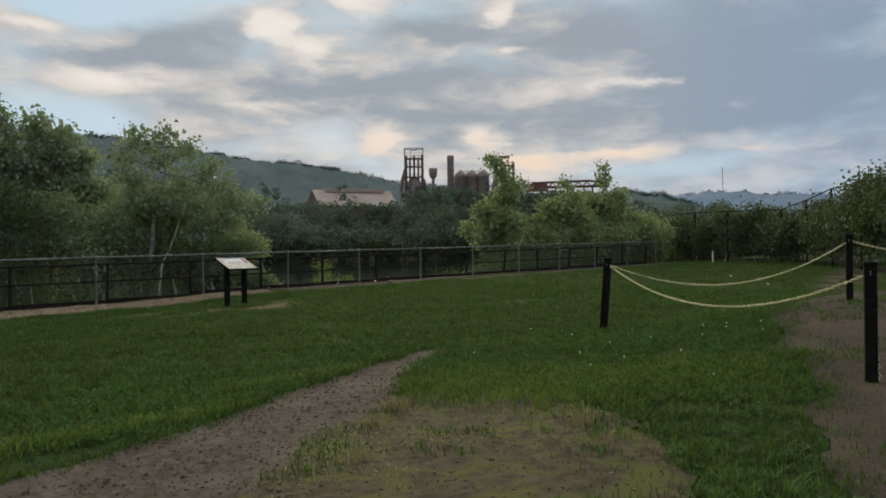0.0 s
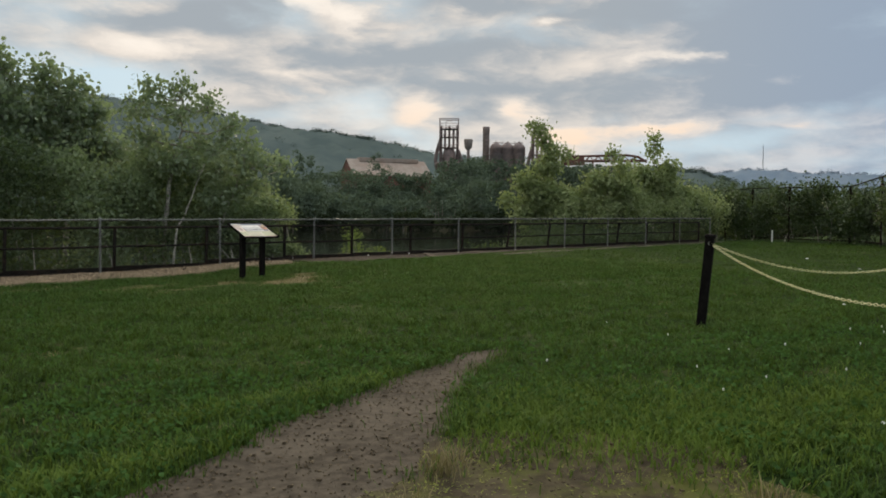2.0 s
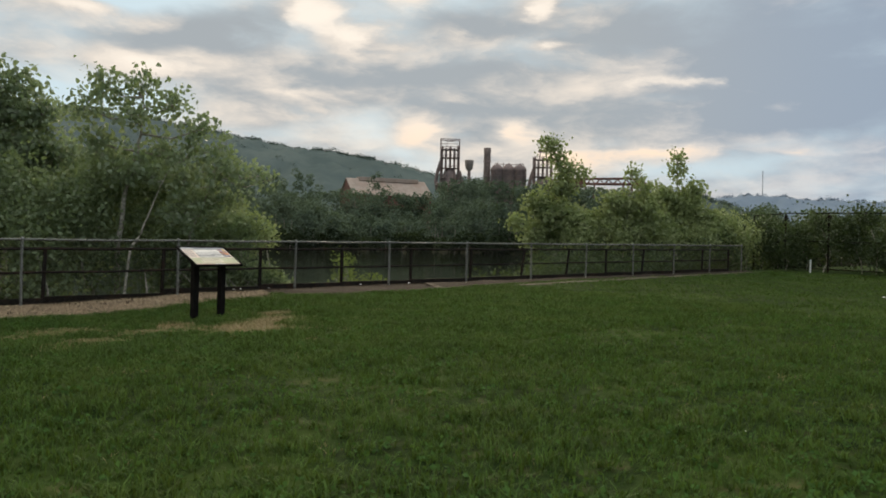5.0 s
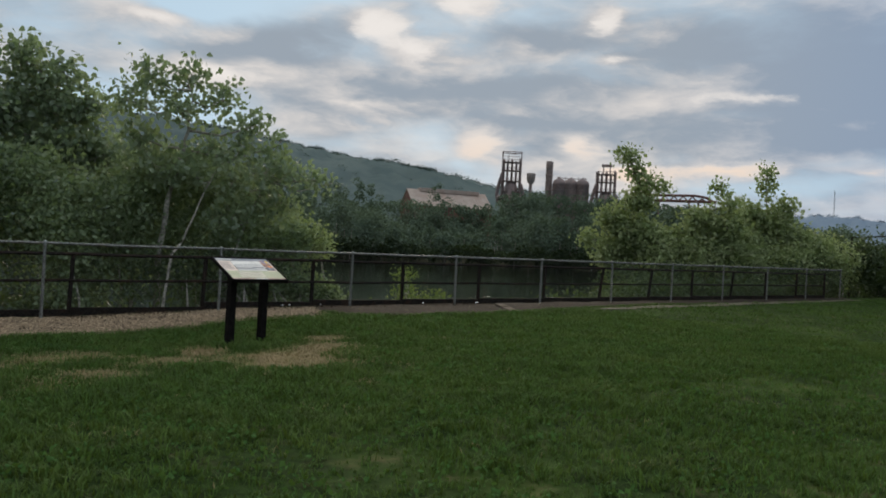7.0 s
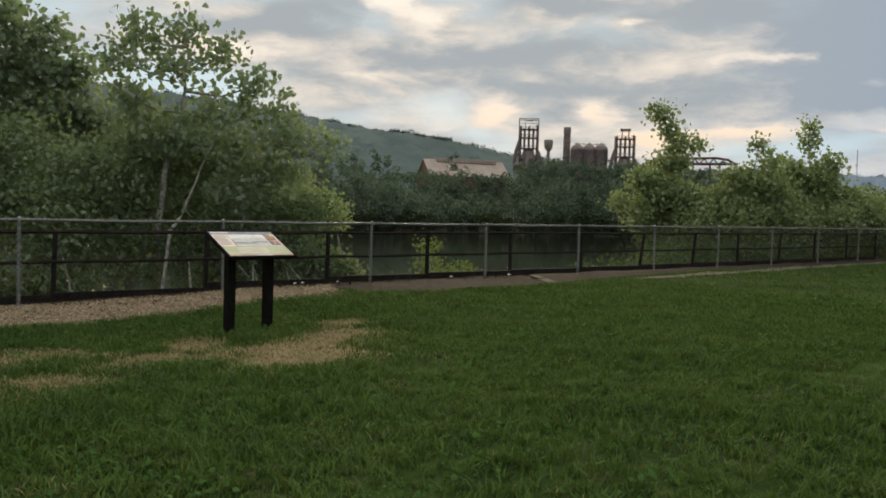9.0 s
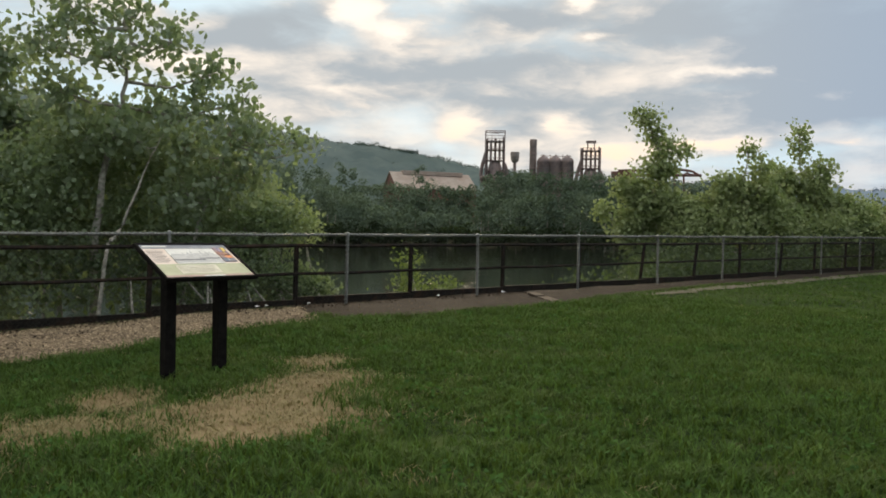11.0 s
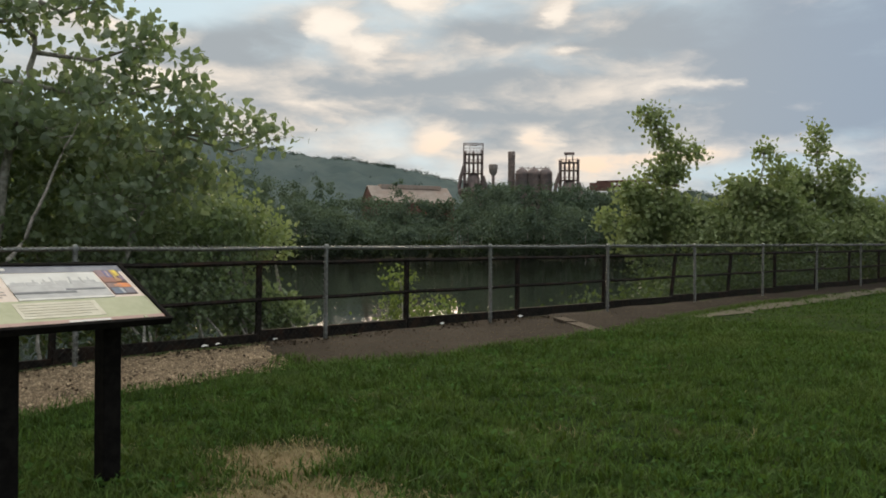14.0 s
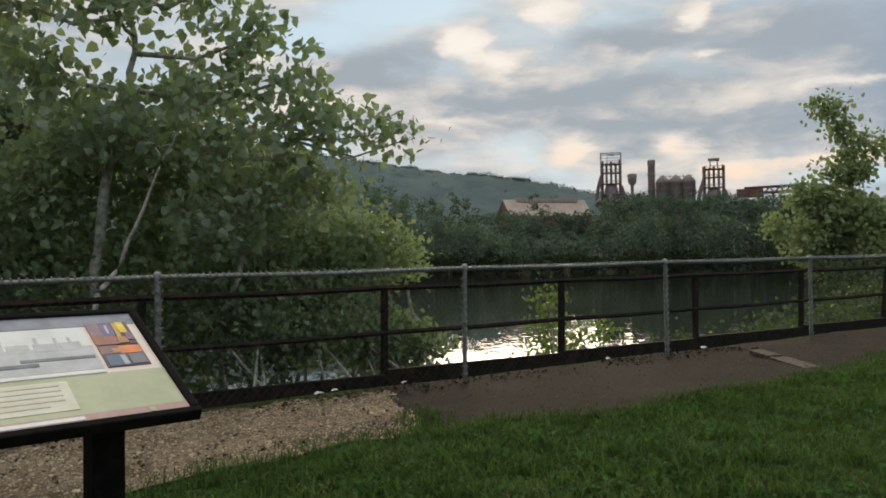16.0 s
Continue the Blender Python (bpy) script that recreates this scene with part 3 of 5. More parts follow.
def far_woods():
    """The belt of trees on the far bank, in crowns of many leaf sprays over short trunks."""
    rng = np.random.RandomState(21)
    s, t = Soup(), Soup()
    for k in range(480):
        a = rng.uniform(14, 92)
        deep = rng.rand()
        d = 249 + 85 * deep
        top = np.interp(a, [14, 24, 30, 36, 40, 43.5, 46, 47, 53, 54.5, 57, 60, 66, 75, 92], [2.8, 3.3, 3.7, 4.3, 4.9, 4.9, 4.3, 2.6, 2.6, 3.9, 5.0, 6.0, 6.6, 7.0, 7.0])
        h = d * math.tan(radians(top)) * (0.52 + 0.40 * deep) * rng.uniform(0.75, 1.12) + 2
        if k < 30:
            # a close row before the mill shed, with two taller trees over its roof
            a, d = (46.0 + 0.27 * k, rng.uniform(310, 335)) if k > 1 else (50.3 + 0.5 * k, 338)
            h = 1.3 + d * math.tan(radians(rng.uniform(3.1, 3.6) if k > 1 else 4.9 - 0.6 * k))
        elif k < 95:
            # the taller belt that hides the feet of the ironworks
            a, d = 29.5 + 0.255 * (k - 30), rng.uniform(300, 332)
            h = 1.3 + d * math.tan(radians(float(np.interp(a, [29.5, 36, 39, 43, 45.4, 46], [3.8, 4.2, 4.4, 4.7, 4.6, 3.9])) * rng.uniform(0.88, 1.02)))
        x, y = -6 + d * math.cos(radians(a)), -9 + d * math.sin(radians(a))
        z = -2.4 if deep < 0.12 else -0.5
        r = rng.uniform(3.0, 5.2)
        n = rng.randint(9, 15)
        u = rng.uniform(0, 1, n)
        c = np.stack([x + rng.normal(0, r * 0.55, n), y + rng.normal(0, r * 0.55, n), z + 1.0 + (h - z - 2.5) * u], -1)
        c[0] = (x, y, h - r * 0.35)
        leaf_cloud(s, c, r * (0.42 + 0.35 * np.sin(np.pi * np.clip(u, 0.1, 0.95))) * rng.uniform(0.8, 1.2, n), 52, 0.82, rng)
        t.tube([(x, y, z - 1.5), (x + rng.normal(0, 0.4), y, z + h * 0.6)], [0.3, 0.12], 4, False)
    ob = base("riverbank_woods", "dense green woods along the far river bank", "woods")
    tagged(ob, kind="stuff")
    tagged(part("trunks", t, M_BARK, ob), kind="stuff")
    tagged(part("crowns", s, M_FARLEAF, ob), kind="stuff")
    # Added ring of dark bushes, standing in for shade along the far waterline.
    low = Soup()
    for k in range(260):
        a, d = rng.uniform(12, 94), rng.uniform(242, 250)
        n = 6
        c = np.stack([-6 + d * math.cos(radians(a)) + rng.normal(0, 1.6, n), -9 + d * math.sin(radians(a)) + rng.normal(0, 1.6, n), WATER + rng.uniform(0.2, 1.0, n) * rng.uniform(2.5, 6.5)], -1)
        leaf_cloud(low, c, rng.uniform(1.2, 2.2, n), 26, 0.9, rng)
    tagged(part("waterline_shade_scrub", low, M_SHADE_SCRUB, ob, "dark scrub added in place of shade at the waterline"), kind="stuff")


far_woods()


# ---- the ironworks beyond the river ----
def at_az(azimuth, dist):
    azimuth = bearing(azimuth)
    return -6 + dist * math.cos(radians(azimuth)), -9 + dist * math.sin(radians(azimuth))


def el_z(elevation, dist):
    return 1.3 + dist * math.tan(radians(rise(elevation)))


class Frame2:
    """Local axes of a building: across the view, along it, up."""

    def __init__(self, azimuth, dist):
        self.o = np.array([*at_az(azimuth, dist), 0.0])
        t = radians(azimuth)
        self.r, self.d = np.array([math.sin(t), -math.cos(t), 0]), np.array([math.cos(t), math.sin(t), 0])
        self.m = Matrix(((self.r[0], self.d[0], 0, self.o[0]), (self.r[1], self.d[1], 0, self.o[1]), (0, 0, 1, 0), (0, 0, 0, 1)))

    def p(self, a, b, z):
        return self.o + self.r * a + self.d * b + np.array([0, 0, z])


def furnace(azimuth, dist, top, cage, label):
    """A blast furnace: shell with its bustle, columns, uptakes, platforms and a hoist cage above."""
    g = Frame2(azimuth, dist)
    ob = base("blast_furnace", label, "blast furnace", "blast furnaces", tuple(g.o))
    here = Matrix.Translation(-g.o)
    shell = Soup().lathe(*(g.o[:2] - g.o[:2]), [(4.6, -1.0), (4.6, 6), (5.0, 9), (4.4, 16), (3.4, 24), (2.8, top * 0.68), (1.6, top * 0.72)], 18)
    part("shell", shell, M_RUST, ob, smooth=True)
    q = lambda a, b, z: g.p(a, b, z) - g.o  # noqa: E731
    ring = [q(5.6 * math.cos(t), 5.6 * math.sin(t), top * 0.56) for t in np.linspace(0, 2 * math.pi, 25)]
    part("bustle_pipe", Soup().tube(ring, 0.85, 8, False), M_RUST, ob)
    for a, b, h in ((-3.6, 1, 0.93), (-1.9, -2, 0.90), (1.9, -2, 0.90), (3.6, 1, 0.94), (0.0, 2, 0.93)):
        part("uptake", Soup().tube([q(a * 1.25, b, top * 0.50), q(a, b, top * 0.62), q(a, b, top * h), q(a * 0.9, b, top * (h + 0.01))], [0.48, 0.48, 0.48, 0.25], 8), M_RUST, ob)
    for k, z in enumerate((0.62, 0.72, 0.82, 0.90)):
        w2 = 4.4 - 0.2 * k
        part("platform", Soup().box((-w2, -3, top * z), (w2, 3, top * z + 0.22), 0.03, here @ g.m), M_RUST, ob)
        for side in (-3, 3):
            part("railing", Soup().tube([q(-w2, side, top * z + 1.3), q(w2, side, top * z + 1.3)], 0.10, 5).tube([q(-w2, side, top * z + 0.3), q(-w2, side, top * z + 1.3)], 0.09, 5).tube([q(w2, side, top * z + 0.3), q(w2, side, top * z + 1.3)], 0.09, 5), M_RUST, ob)
    for a in (-4.3, 4.1):
        for b in (-2.6, 2.6):
            part("column", Soup().tube([q(a, b, 0), q(a, b, top * (1.0 if cage else 0.93))], 0.22, 5), M_RUST, ob)
    if cage:
        for a, b, c, d in ((-4.3, -2.6, 4.1, -2.6), (-4.3, 2.6, 4.1, 2.6), (-4.3, -2.6, -4.3, 2.6), (4.1, -2.6, 4.1, 2.6)):
            part("top_beam", Soup().tube([q(a, b, top), q(c, d, top)], 0.20, 5), M_RUST, ob)
        for z in (0.955, 0.985):
            part("cage_bar", Soup().tube([q(-4.3, -2.6, top * z), q(4.1, -2.6, top * z)], 0.10, 4), M_RUST, ob)
        part("hoist_post", Soup().tube([q(-1.6, 0, top * 0.9), q(-1.6, 0, top * 0.985), q(1.4, 0, top * 0.985)], 0.14, 5), M_RUST, ob)
    else:
        part("top_beam", Soup().box((-2.2, -0.8, top * 0.985), (2.2, 0.8, top * 1.01), 0.05, here @ g.m).tube([q(-1.4, 0, top * 0.9), q(-1.4, 0, top * 0.99)], 0.25, 5).tube([q(1.4, 0, top * 0.9), q(1.4, 0, top * 0.99)], 0.25, 5), M_RUST, ob)
    part("downcomer", Soup().tube([q(-4.0, 1, top * 0.80), q(-5.4, 1, top * 0.70), q(-6.2, 1, top * 0.60), q(-5.6, 1, top * 0.52), q(-4.4, 1, top * 0.50)], 0.8, 8), M_RUST, ob)
    part("downcomer", Soup().tube([q(4.0, 1, top * 0.70), q(5.2, 1, top * 0.62), q(5.4, 1, top * 0.40)], 0.9, 8), M_RUST, ob)
    part("gas_main", Soup().tube([q(3, 0, top * 0.55), q(9.5, 0, top * 0.545), q(13, 0, top * 0.54)], 0.45, 7), M_RUST, ob)
    return ob


D_IRON = 345.0
furnace(44.9, D_IRON, el_z(7.25, D_IRON), True, "rusted blast furnace with an open hoist cage on top")
furnace(37.95, D_IRON, el_z(6.55, D_IRON), False, "rusted blast furnace with tall uptake pipes")


def stack():
    x, y = at_az(42.12, D_IRON + 6)
    top = el_z(6.82, D_IRON)
    ob = base("smokestack", "tall dark rusted smokestack", "chimney", at=(x, y, 0))
    part("shaft", Soup().lathe(0, 0, [(1.9, -1), (1.6, top * 0.6), (1.52, top * 0.93), (1.62, top * 0.95), (1.62, top), (1.2, top), (1.2, top - 3)], 18), M_STACK, ob, smooth=True)
    for z in (0.5, 0.7, 0.85):
        part("band", Soup().lathe(0, 0, [(1.66, top * z), (1.72, top * z + 0.1), (1.72, top * z + 0.5), (1.6, top * z + 0.6)], 18), M_RUST, ob)


def stove(azimuth, k):
    x, y = at_az(azimuth, D_IRON + 3)
    top = el_z(5.55, D_IRON)
    ob = base("hot_blast_stove", "domed rusted hot blast stove", "stove", "row of hot blast stoves", (x, y, 0))
    r = 2.95
    part("shell", Soup().lathe(0, 0, [(r, -1), (r, top - 2.9), (r * 1.03, top - 2.8), (r * 0.96, top - 1.8), (r * 0.78, top - 0.9), (r * 0.45, top - 0.25), (0.4, top), (0.4, top + 0.5), (0.01, top + 0.55)], 20), M_RUST, ob, smooth=True)
    for z in np.linspace(0.2, 0.85, 6):
        part("hoop", Soup().lathe(0, 0, [(r, top * z), (r + 0.08, top * z + 0.05), (r + 0.08, top * z + 0.35), (r, top * z + 0.4)], 20), M_RUST, ob)
    part("vent", Soup().tube([(0.9, 0.5, top - 0.5), (0.9, 0.5, top + 0.9)], 0.2, 6), M_RUST, ob)


def stove_walk():
    top = el_z(5.62, D_IRON)
    g = Frame2(40.5, D_IRON + 3)
    ob = base("stove_walkway", "thin steel walkway across the stove tops", "walkway", at=tuple(g.o))
    q = lambda a, b, z: g.p(a, b, z) - g.o  # noqa: E731
    part("deck", Soup().tube([q(-6.5, 1.5, top), q(-2, 1.5, top - 0.2), q(2.4, 1.5, top - 0.3), q(7, 1.5, top - 0.2)], 0.16, 5), M_RUST, ob)
    for a in (-5.6, -2.4, 0.4, 3.2, 6.1):
        part("support", Soup().tube([q(a, 1.5, top - 1.6), q(a, 1.5, top + 0.5)], 0.12, 5), M_RUST, ob)


def water_tank():
    x, y = at_az(43.45, D_IRON - 3)
    top = el_z(5.75, D_IRON)
    ob = base("elevated_tank", "pale grey elevated tank on a column", "tank", at=(x, y, 0))
    part("vessel", Soup().lathe(0, 0, [(0.7, top - 5.0), (1.6, top - 3.9), (1.85, top - 2.2), (2.0, top - 0.5), (1.7, top - 0.1), (0.01, top + 0.1)], 16), material("tank_paint", (0.20, 0.175, 0.155), (0.31, 0.275, 0.245), 0.6, 0.8, stain=(0.13, 0.08, 0.06), stain_scale=0.3), ob, smooth=True)
    part("column", Soup().lathe(0, 0, [(0.8, -1), (0.7, top - 4.7)], 12), M_RUST, ob)


def ore_bridge():
    g = Frame2(32.5, D_IRON + 20)
    z0, z1 = el_z(4.15, D_IRON + 20), el_z(4.50, D_IRON + 20)
    ob = base("ore_bridge", "red rusted steel truss ore bridge", "bridge crane", at=tuple(g.o))
    q = lambda a, b, z: g.p(a, b, z) - g.o  # noqa: E731
    left, right = -22.0, 14.0
    for b in (-2.0, 2.0):
        part("top_chord", Soup().tube([q(left, b, z1), q(5, b, z1 + 0.4), q(10, b, z1 - 0.4), q(right, b, z0 - 0.6)], 0.40, 5), M_REDRUST, ob)
        part("bottom_chord", Soup().tube([q(left, b, z0), q(right, b, z0)], 0.48, 5), M_REDRUST, ob)
        for k in range(8):
            a = left + 4 * k
            part("web_member", Soup().tube([q(a, b, z0), q(a + 2, b, z1 - (1.0 if a > 4 else 0)), q(a + 4, b, z0)], 0.22, 4), M_REDRUST, ob)
    for a in (-16, -12, 4, 8):
        part("leg", Soup().tube([q(a, 0, -1), q(a + (1.5 if a < 0 else -1.5), 0, z0)], 0.45, 5), M_REDRUST, ob)
    part("trolley", Soup().box((-25, -2.6, z0 - 1.8), (-14.5, 2.6, z0 + 1.7), 0.1, Matrix.Translation(-g.o) @ g.m), M_REDRUST, ob)


def mill_shed():
    """A long low shed with a pale pitched roof and a raised monitor."""
    d = 400.0
    g = Frame2(49.7, d)
    g.m = g.m @ pose(0, 0, 0, 0, 0, 20)
    g.r, g.d = np.array(g.m.col[0][:3]), np.array(g.m.col[1][:3])
    m = Matrix.Translation(-g.o) @ g.m
    ob = base("mill_shed", "long mill shed with a faded red-brown sheet roof", "shed", at=tuple(g.o))
    eave, ridge = el_z(2.9, d) + 0.8, el_z(4.13, d) + 1.2
    half = 21.0
    q = lambda a, b, z: g.p(a, b, z) - g.o  # noqa: E731
    s = Soup()
    s.box((-half, -11, -1), (half, 11, eave - 0.6), 0.05, m)
    part("wall", s, M_REDRUST, ob)
    for side in (-1, 1):
        for k in range(24):
            r = Soup()
            a0, a1 = -half - 0.5 + k * (2 * half + 1) / 24, -half - 0.5 + (k + 0.985) * (2 * half + 1) / 24
            r.add([q(a0, side * 12, eave - 0.8), q(a1, side * 12, eave - 0.8), q(a1, 0, ridge - 1.2), q(a0, 0, ridge - 1.2), q(a0, side * 12, eave - 1.1), q(a1, side * 12, eave - 1.1), q(a1, 0, ridge - 1.5), q(a0, 0, ridge - 1.5)], [[0, 1, 2, 3], [4, 5, 6, 7], [0, 1, 5, 4], [1, 2, 6, 5], [3, 0, 4, 7]])
            part("roof_sheet", r, M_ROOF, ob)
    mon = Soup().box((-half + 6, -2.5, ridge - 2.4), (half - 4, 2.5, ridge - 0.5), 0.05, m)
    part("roof_monitor", mon, M_ROOF, ob)
    part("gable", Soup().add([q(-half, -11, eave - 1.2), q(-half, 11, eave - 1.2), q(-half, 0, ridge - 1.6), q(-half + 0.3, -11, eave - 1.2), q(-half + 0.3, 11, eave - 1.2), q(-half + 0.3, 0, ridge - 1.6)], [[0, 1, 2, 2], [3, 4, 5, 5]]), M_REDRUST, ob)


def radio_mast():
    d = 2600
    x, y = at_az(23.25, d)
    z0, z1 = el_z(3.2, d), el_z(5.0, d)
    ob = base("radio_mast", "thin grey lattice radio mast on the ridge", "mast", at=(x, y, 0))
    s = Soup()
    for a, b in ((-1, -1), (1, -1), (0, 1.2)):
        s.tube([(a * 1.6, b * 1.6, z0 - 25), (a * 0.5, b * 0.5, z1)], 0.42, 4)
    for z in np.arange(z0 - 20, z1 - 4, 6):
        s.tube([(-1.4, -1.4, z), (1.4, -1.4, z + 5), (0, 1.4, z + 8)], 0.2, 4)
    part("lattice", s, M_MAST, ob)


stack()
for k, a in enumerate((41.35, 40.5, 39.65)):
    stove(a, k)
stove_walk()
water_tank()
ore_bridge()
mill_shed()
radio_mast()


# ---- fence and railing ----
def chain_link_fence():
    ob = base("chain_link_fence", "galvanised chain-link fence with a wire-wrapped top rail", "fence")
    h = 1.168
    first, last, step = -7, 8, 3.02
    top = lambda x: float(0.0092 * x) + h  # noqa: E731
    rng = np.random.RandomState(31)
    for k in range(first, last + 1):
        x = step * k - (0.12 if k <= -2 else 0)
        z = float(ground_z(x, 0))
        lean = rng.normal(0, 0.008, 2)
        s = Soup().tube([(x, 0, z - 0.05), (x + lean[0] * 0.5, lean[1] * 0.5, z + 0.55), (x + lean[0], lean[1], top(x) + 0.005)], 0.025, 10)
        s.lathe(x + lean[0], lean[1], [(0.033, top(x) - 0.02), (0.034, top(x) + 0.025), (0.02, top(x) + 0.045), (0.001, top(x) + 0.05)], 10)
        p = part("fence_post", s, M_GALV, ob, smooth=True)
        for z2 in np.arange(z + 0.08, top(x) - 0.05, 0.075 if -2 <= k <= 4 else 0.3):
            part("tie_wire", Soup().tube([(x + 0.033 * math.cos(t), 0.033 * math.sin(t), z2 + 0.012 * t / 3) for t in np.linspace(0, 6.283, 9)], 0.006, 4, False), M_GALV, p)
        if k < last:
            a, b = x, step * (k + 1) - (0.12 if k + 1 <= -2 else 0)
            part("top_rail", Soup().tube([(a, 0, top(a)), ((a + b) / 2, 0, top((a + b) / 2) - 0.012), (b, 0, top(b))], 0.021, 8), M_GALV, ob, smooth=True)
    wire, knot = Soup(), Soup()
    x0, x1 = first * step, last * step
    for side, y in ((1, -0.030), (-1, -0.034)):
        for x in np.arange(x0, x1, 0.075):
            g = float(ground_z(x, 0)) + 0.03
            e = x + side * (top(x) - g) * 0.95
            if x0 <= e <= x1:
                wire.tube([(x, y, g), ((x + e) / 2, y + 0.006 * math.sin(x * 3), (g + top(e)) / 2), (e, y, top(e) + 0.02)], 0.0017, 3, False)
    for x in np.arange(x0, x1, 0.055):
        z = top(x) + 0.001
        knot.tube([(x + 0.03 * t / 6.283, -0.004 + 0.023 * math.cos(t), z + 0.023 * math.sin(t)) for t in np.linspace(-2.2, 3.2, 8)], 0.0056, 4, False)
    tagged(part("wire_mesh", wire, M_WIRE, ob, "thin diamond wire mesh"), kind="stuff")
    tagged(part("wire_wrap", knot, M_GALV, ob), kind="stuff")


def steel_railing():
    ob = base("steel_railing", "dark rusted steel railing, leaning in places behind the fence", "railing")
    rng = np.random.RandomState(32)
    posts = []
    for k in range(-8, 11):
        x = -0.5 + 2.51 * k
        lean = (0.16 if k in (4, 5, 7) else 0.015) + rng.normal(0, 0.01)
        posts.append((x, 0.8 + (0.05 if k >= 4 else 0), 0.009 * x, lean))
    for x, y, z, lean in posts:
        m = pose(x, y, z - 0.1) @ pose(0, 0, 0, 0, math.degrees(lean), 0)
        part("railing_post", Soup().box((-0.032, -0.032, -0.6), (0.032, 0.032, 1.09), 0.004, m), M_DARKSTEEL, ob)
    for (xa, ya, za, la), (xb, yb, zb, lb) in zip(posts, posts[1:]):
        for h, r in ((0.97, 0.030), (0.49, 0.026)):
            a = (xa + la * h, ya - 0.03, za + h)
            b = (xb + lb * h, yb - 0.03, zb + h)
            mid = tuple((p + q) / 2 for p, q in zip(a, b))
            s = Soup().tube([a, (mid[0], mid[1], mid[2] - 0.012), b], r, 4)
            part("rail", s, M_DARKSTEEL, ob)
        low = (za + zb) / 2 - 0.11 * float(soft((-xa - 1.5) / 5.0))
        s = Soup().box((xa, ya - 0.05, -0.10 + low), (xb - 0.01, ya + 0.02, 0.085 + low), 0.006)
        part("kick_plate", s, M_DARKSTEEL, ob)


chain_link_fence()
steel_railing()


# ---- interpretive sign ----
def interpretive_sign():
    ob = base("interpretive_sign", "tilted interpretive sign panel on two black posts", "sign", at=(-4.385, -4.0, -0.12))
    rel = pose(4.385, 4.0, 0.12)
    for x, y in ((-4.635, -3.975), (-4.095, -3.885)):
        s = Soup().box((-0.052, -0.052, -0.35), (0.052, 0.052, 0.90), 0.008, rel @ pose(x, y, 0, 0, 0, SIGN_TURN))
        part("post", s, M_BLACK, ob)
    tilt = pose(-4.385, -4.012, 0.930, SIGN_TILT, 0, SIGN_TURN)
    m = rel @ tilt
    w2, h2 = 0.48, 0.315
    part("bracket", Soup().box((-0.36, -0.09, -0.075), (0.36, 0.06, -0.028), 0.005, m), M_BLACK, ob)
    fr = Soup()
    fr.box((-w2, -h2, -0.028), (w2, -h2 + 0.026, 0.012), 0.004, m).box((-w2, h2 - 0.026, -0.028), (w2, h2, 0.012), 0.004, m)
    fr.box((-w2, -h2 + 0.026, -0.028), (-w2 + 0.026, h2 - 0.026, 0.012), 0.004, m).box((w2 - 0.026, -h2 + 0.026, -0.028), (w2, h2 - 0.026, 0.012), 0.004, m)
    part("panel_frame", fr, M_BLACK, ob)
    face = part("sign_face", Soup().box((-w2 + 0.024, -h2 + 0.024, -0.02), (w2 - 0.024, h2 - 0.024, 0.0), 0.0, m), print_mat("sign_beige", (0.76, 0.61, 0.50), (0.83, 0.69, 0.58)), ob, "faded beige printed panel")
    W, H = 2 * (w2 - 0.026), 2 * (h2 - 0.026)

    def tile(name, x0, y0, x1, y1, mat, lift, skew=0.0, label=""):
        """A printed field; x from the left edge, y from the top edge, both 0 to 1."""
        ax, bx = (x0 - 0.5) * W, (x1 - 0.5) * W
        ay, by = (0.5 - y1) * H, (0.5 - y0) * H
        v = [m @ Vector(p) for p in ((ax, ay, lift), (bx, ay, lift), (bx + skew, by, lift), (ax + skew, by, lift), (ax, ay, -0.001), (bx, ay, -0.001), (bx, by, -0.001), (ax, by, -0.001))]
        return part(name, Soup().add([p[:] for p in v], [[0, 1, 2, 3], [0, 4, 5, 1], [1, 5, 6, 2], [2, 6, 7, 3], [3, 7, 4, 0]]), mat, face, label)

    header = print_mat("sign_header", (0.20, 0.20, 0.225), (0.29, 0.29, 0.31))
    olive = print_mat("sign_olive", (0.42, 0.42, 0.25), (0.50, 0.49, 0.31))
    cream = print_mat("sign_cream", (0.62, 0.56, 0.42), (0.72, 0.66, 0.52))
    brick = print_mat("sign_brown", (0.42, 0.26, 0.21), (0.50, 0.33, 0.27))
    grey_sky = print_mat("photo_sky", (0.68, 0.65, 0.59), (0.77, 0.74, 0.68))
    grey = print_mat("photo_grey", (0.44, 0.42, 0.40), (0.56, 0.54, 0.51))
    dark = print_mat("photo_dark", (0.13, 0.13, 0.135), (0.24, 0.24, 0.24))
    ink = print_mat("faded_ink", (0.585, 0.525, 0.395), (0.66, 0.60, 0.465))
    white = print_mat("sign_white", (0.70, 0.66, 0.60), (0.78, 0.74, 0.68))
    tile("header_band", 0.0, 0.0, 1.0, 0.115, header, 0.002)
    tile("title_line", 0.03, 0.035, 0.30, 0.075, white, 0.004, label="small pale title line")
    tile("green_field", 0.0, 0.60, 1.0, 0.94, olive, 0.002)
    tile("foot_band", 0.0, 0.935, 1.0, 1.0, brick, 0.004)
    tile("foot_line", 0.42, 0.955, 0.66, 0.982, white, 0.006, label="small white line of print")
    tile("badge", 0.865, 0.95, 0.885, 0.985, olive, 0.006)
    tile("archive_photo", 0.25, 0.13, 0.80, 0.60, grey_sky, 0.004, label="grey archive photograph of a riverside mill")
    tile("photo_ground", 0.25, 0.33, 0.80, 0.565, grey, 0.006)
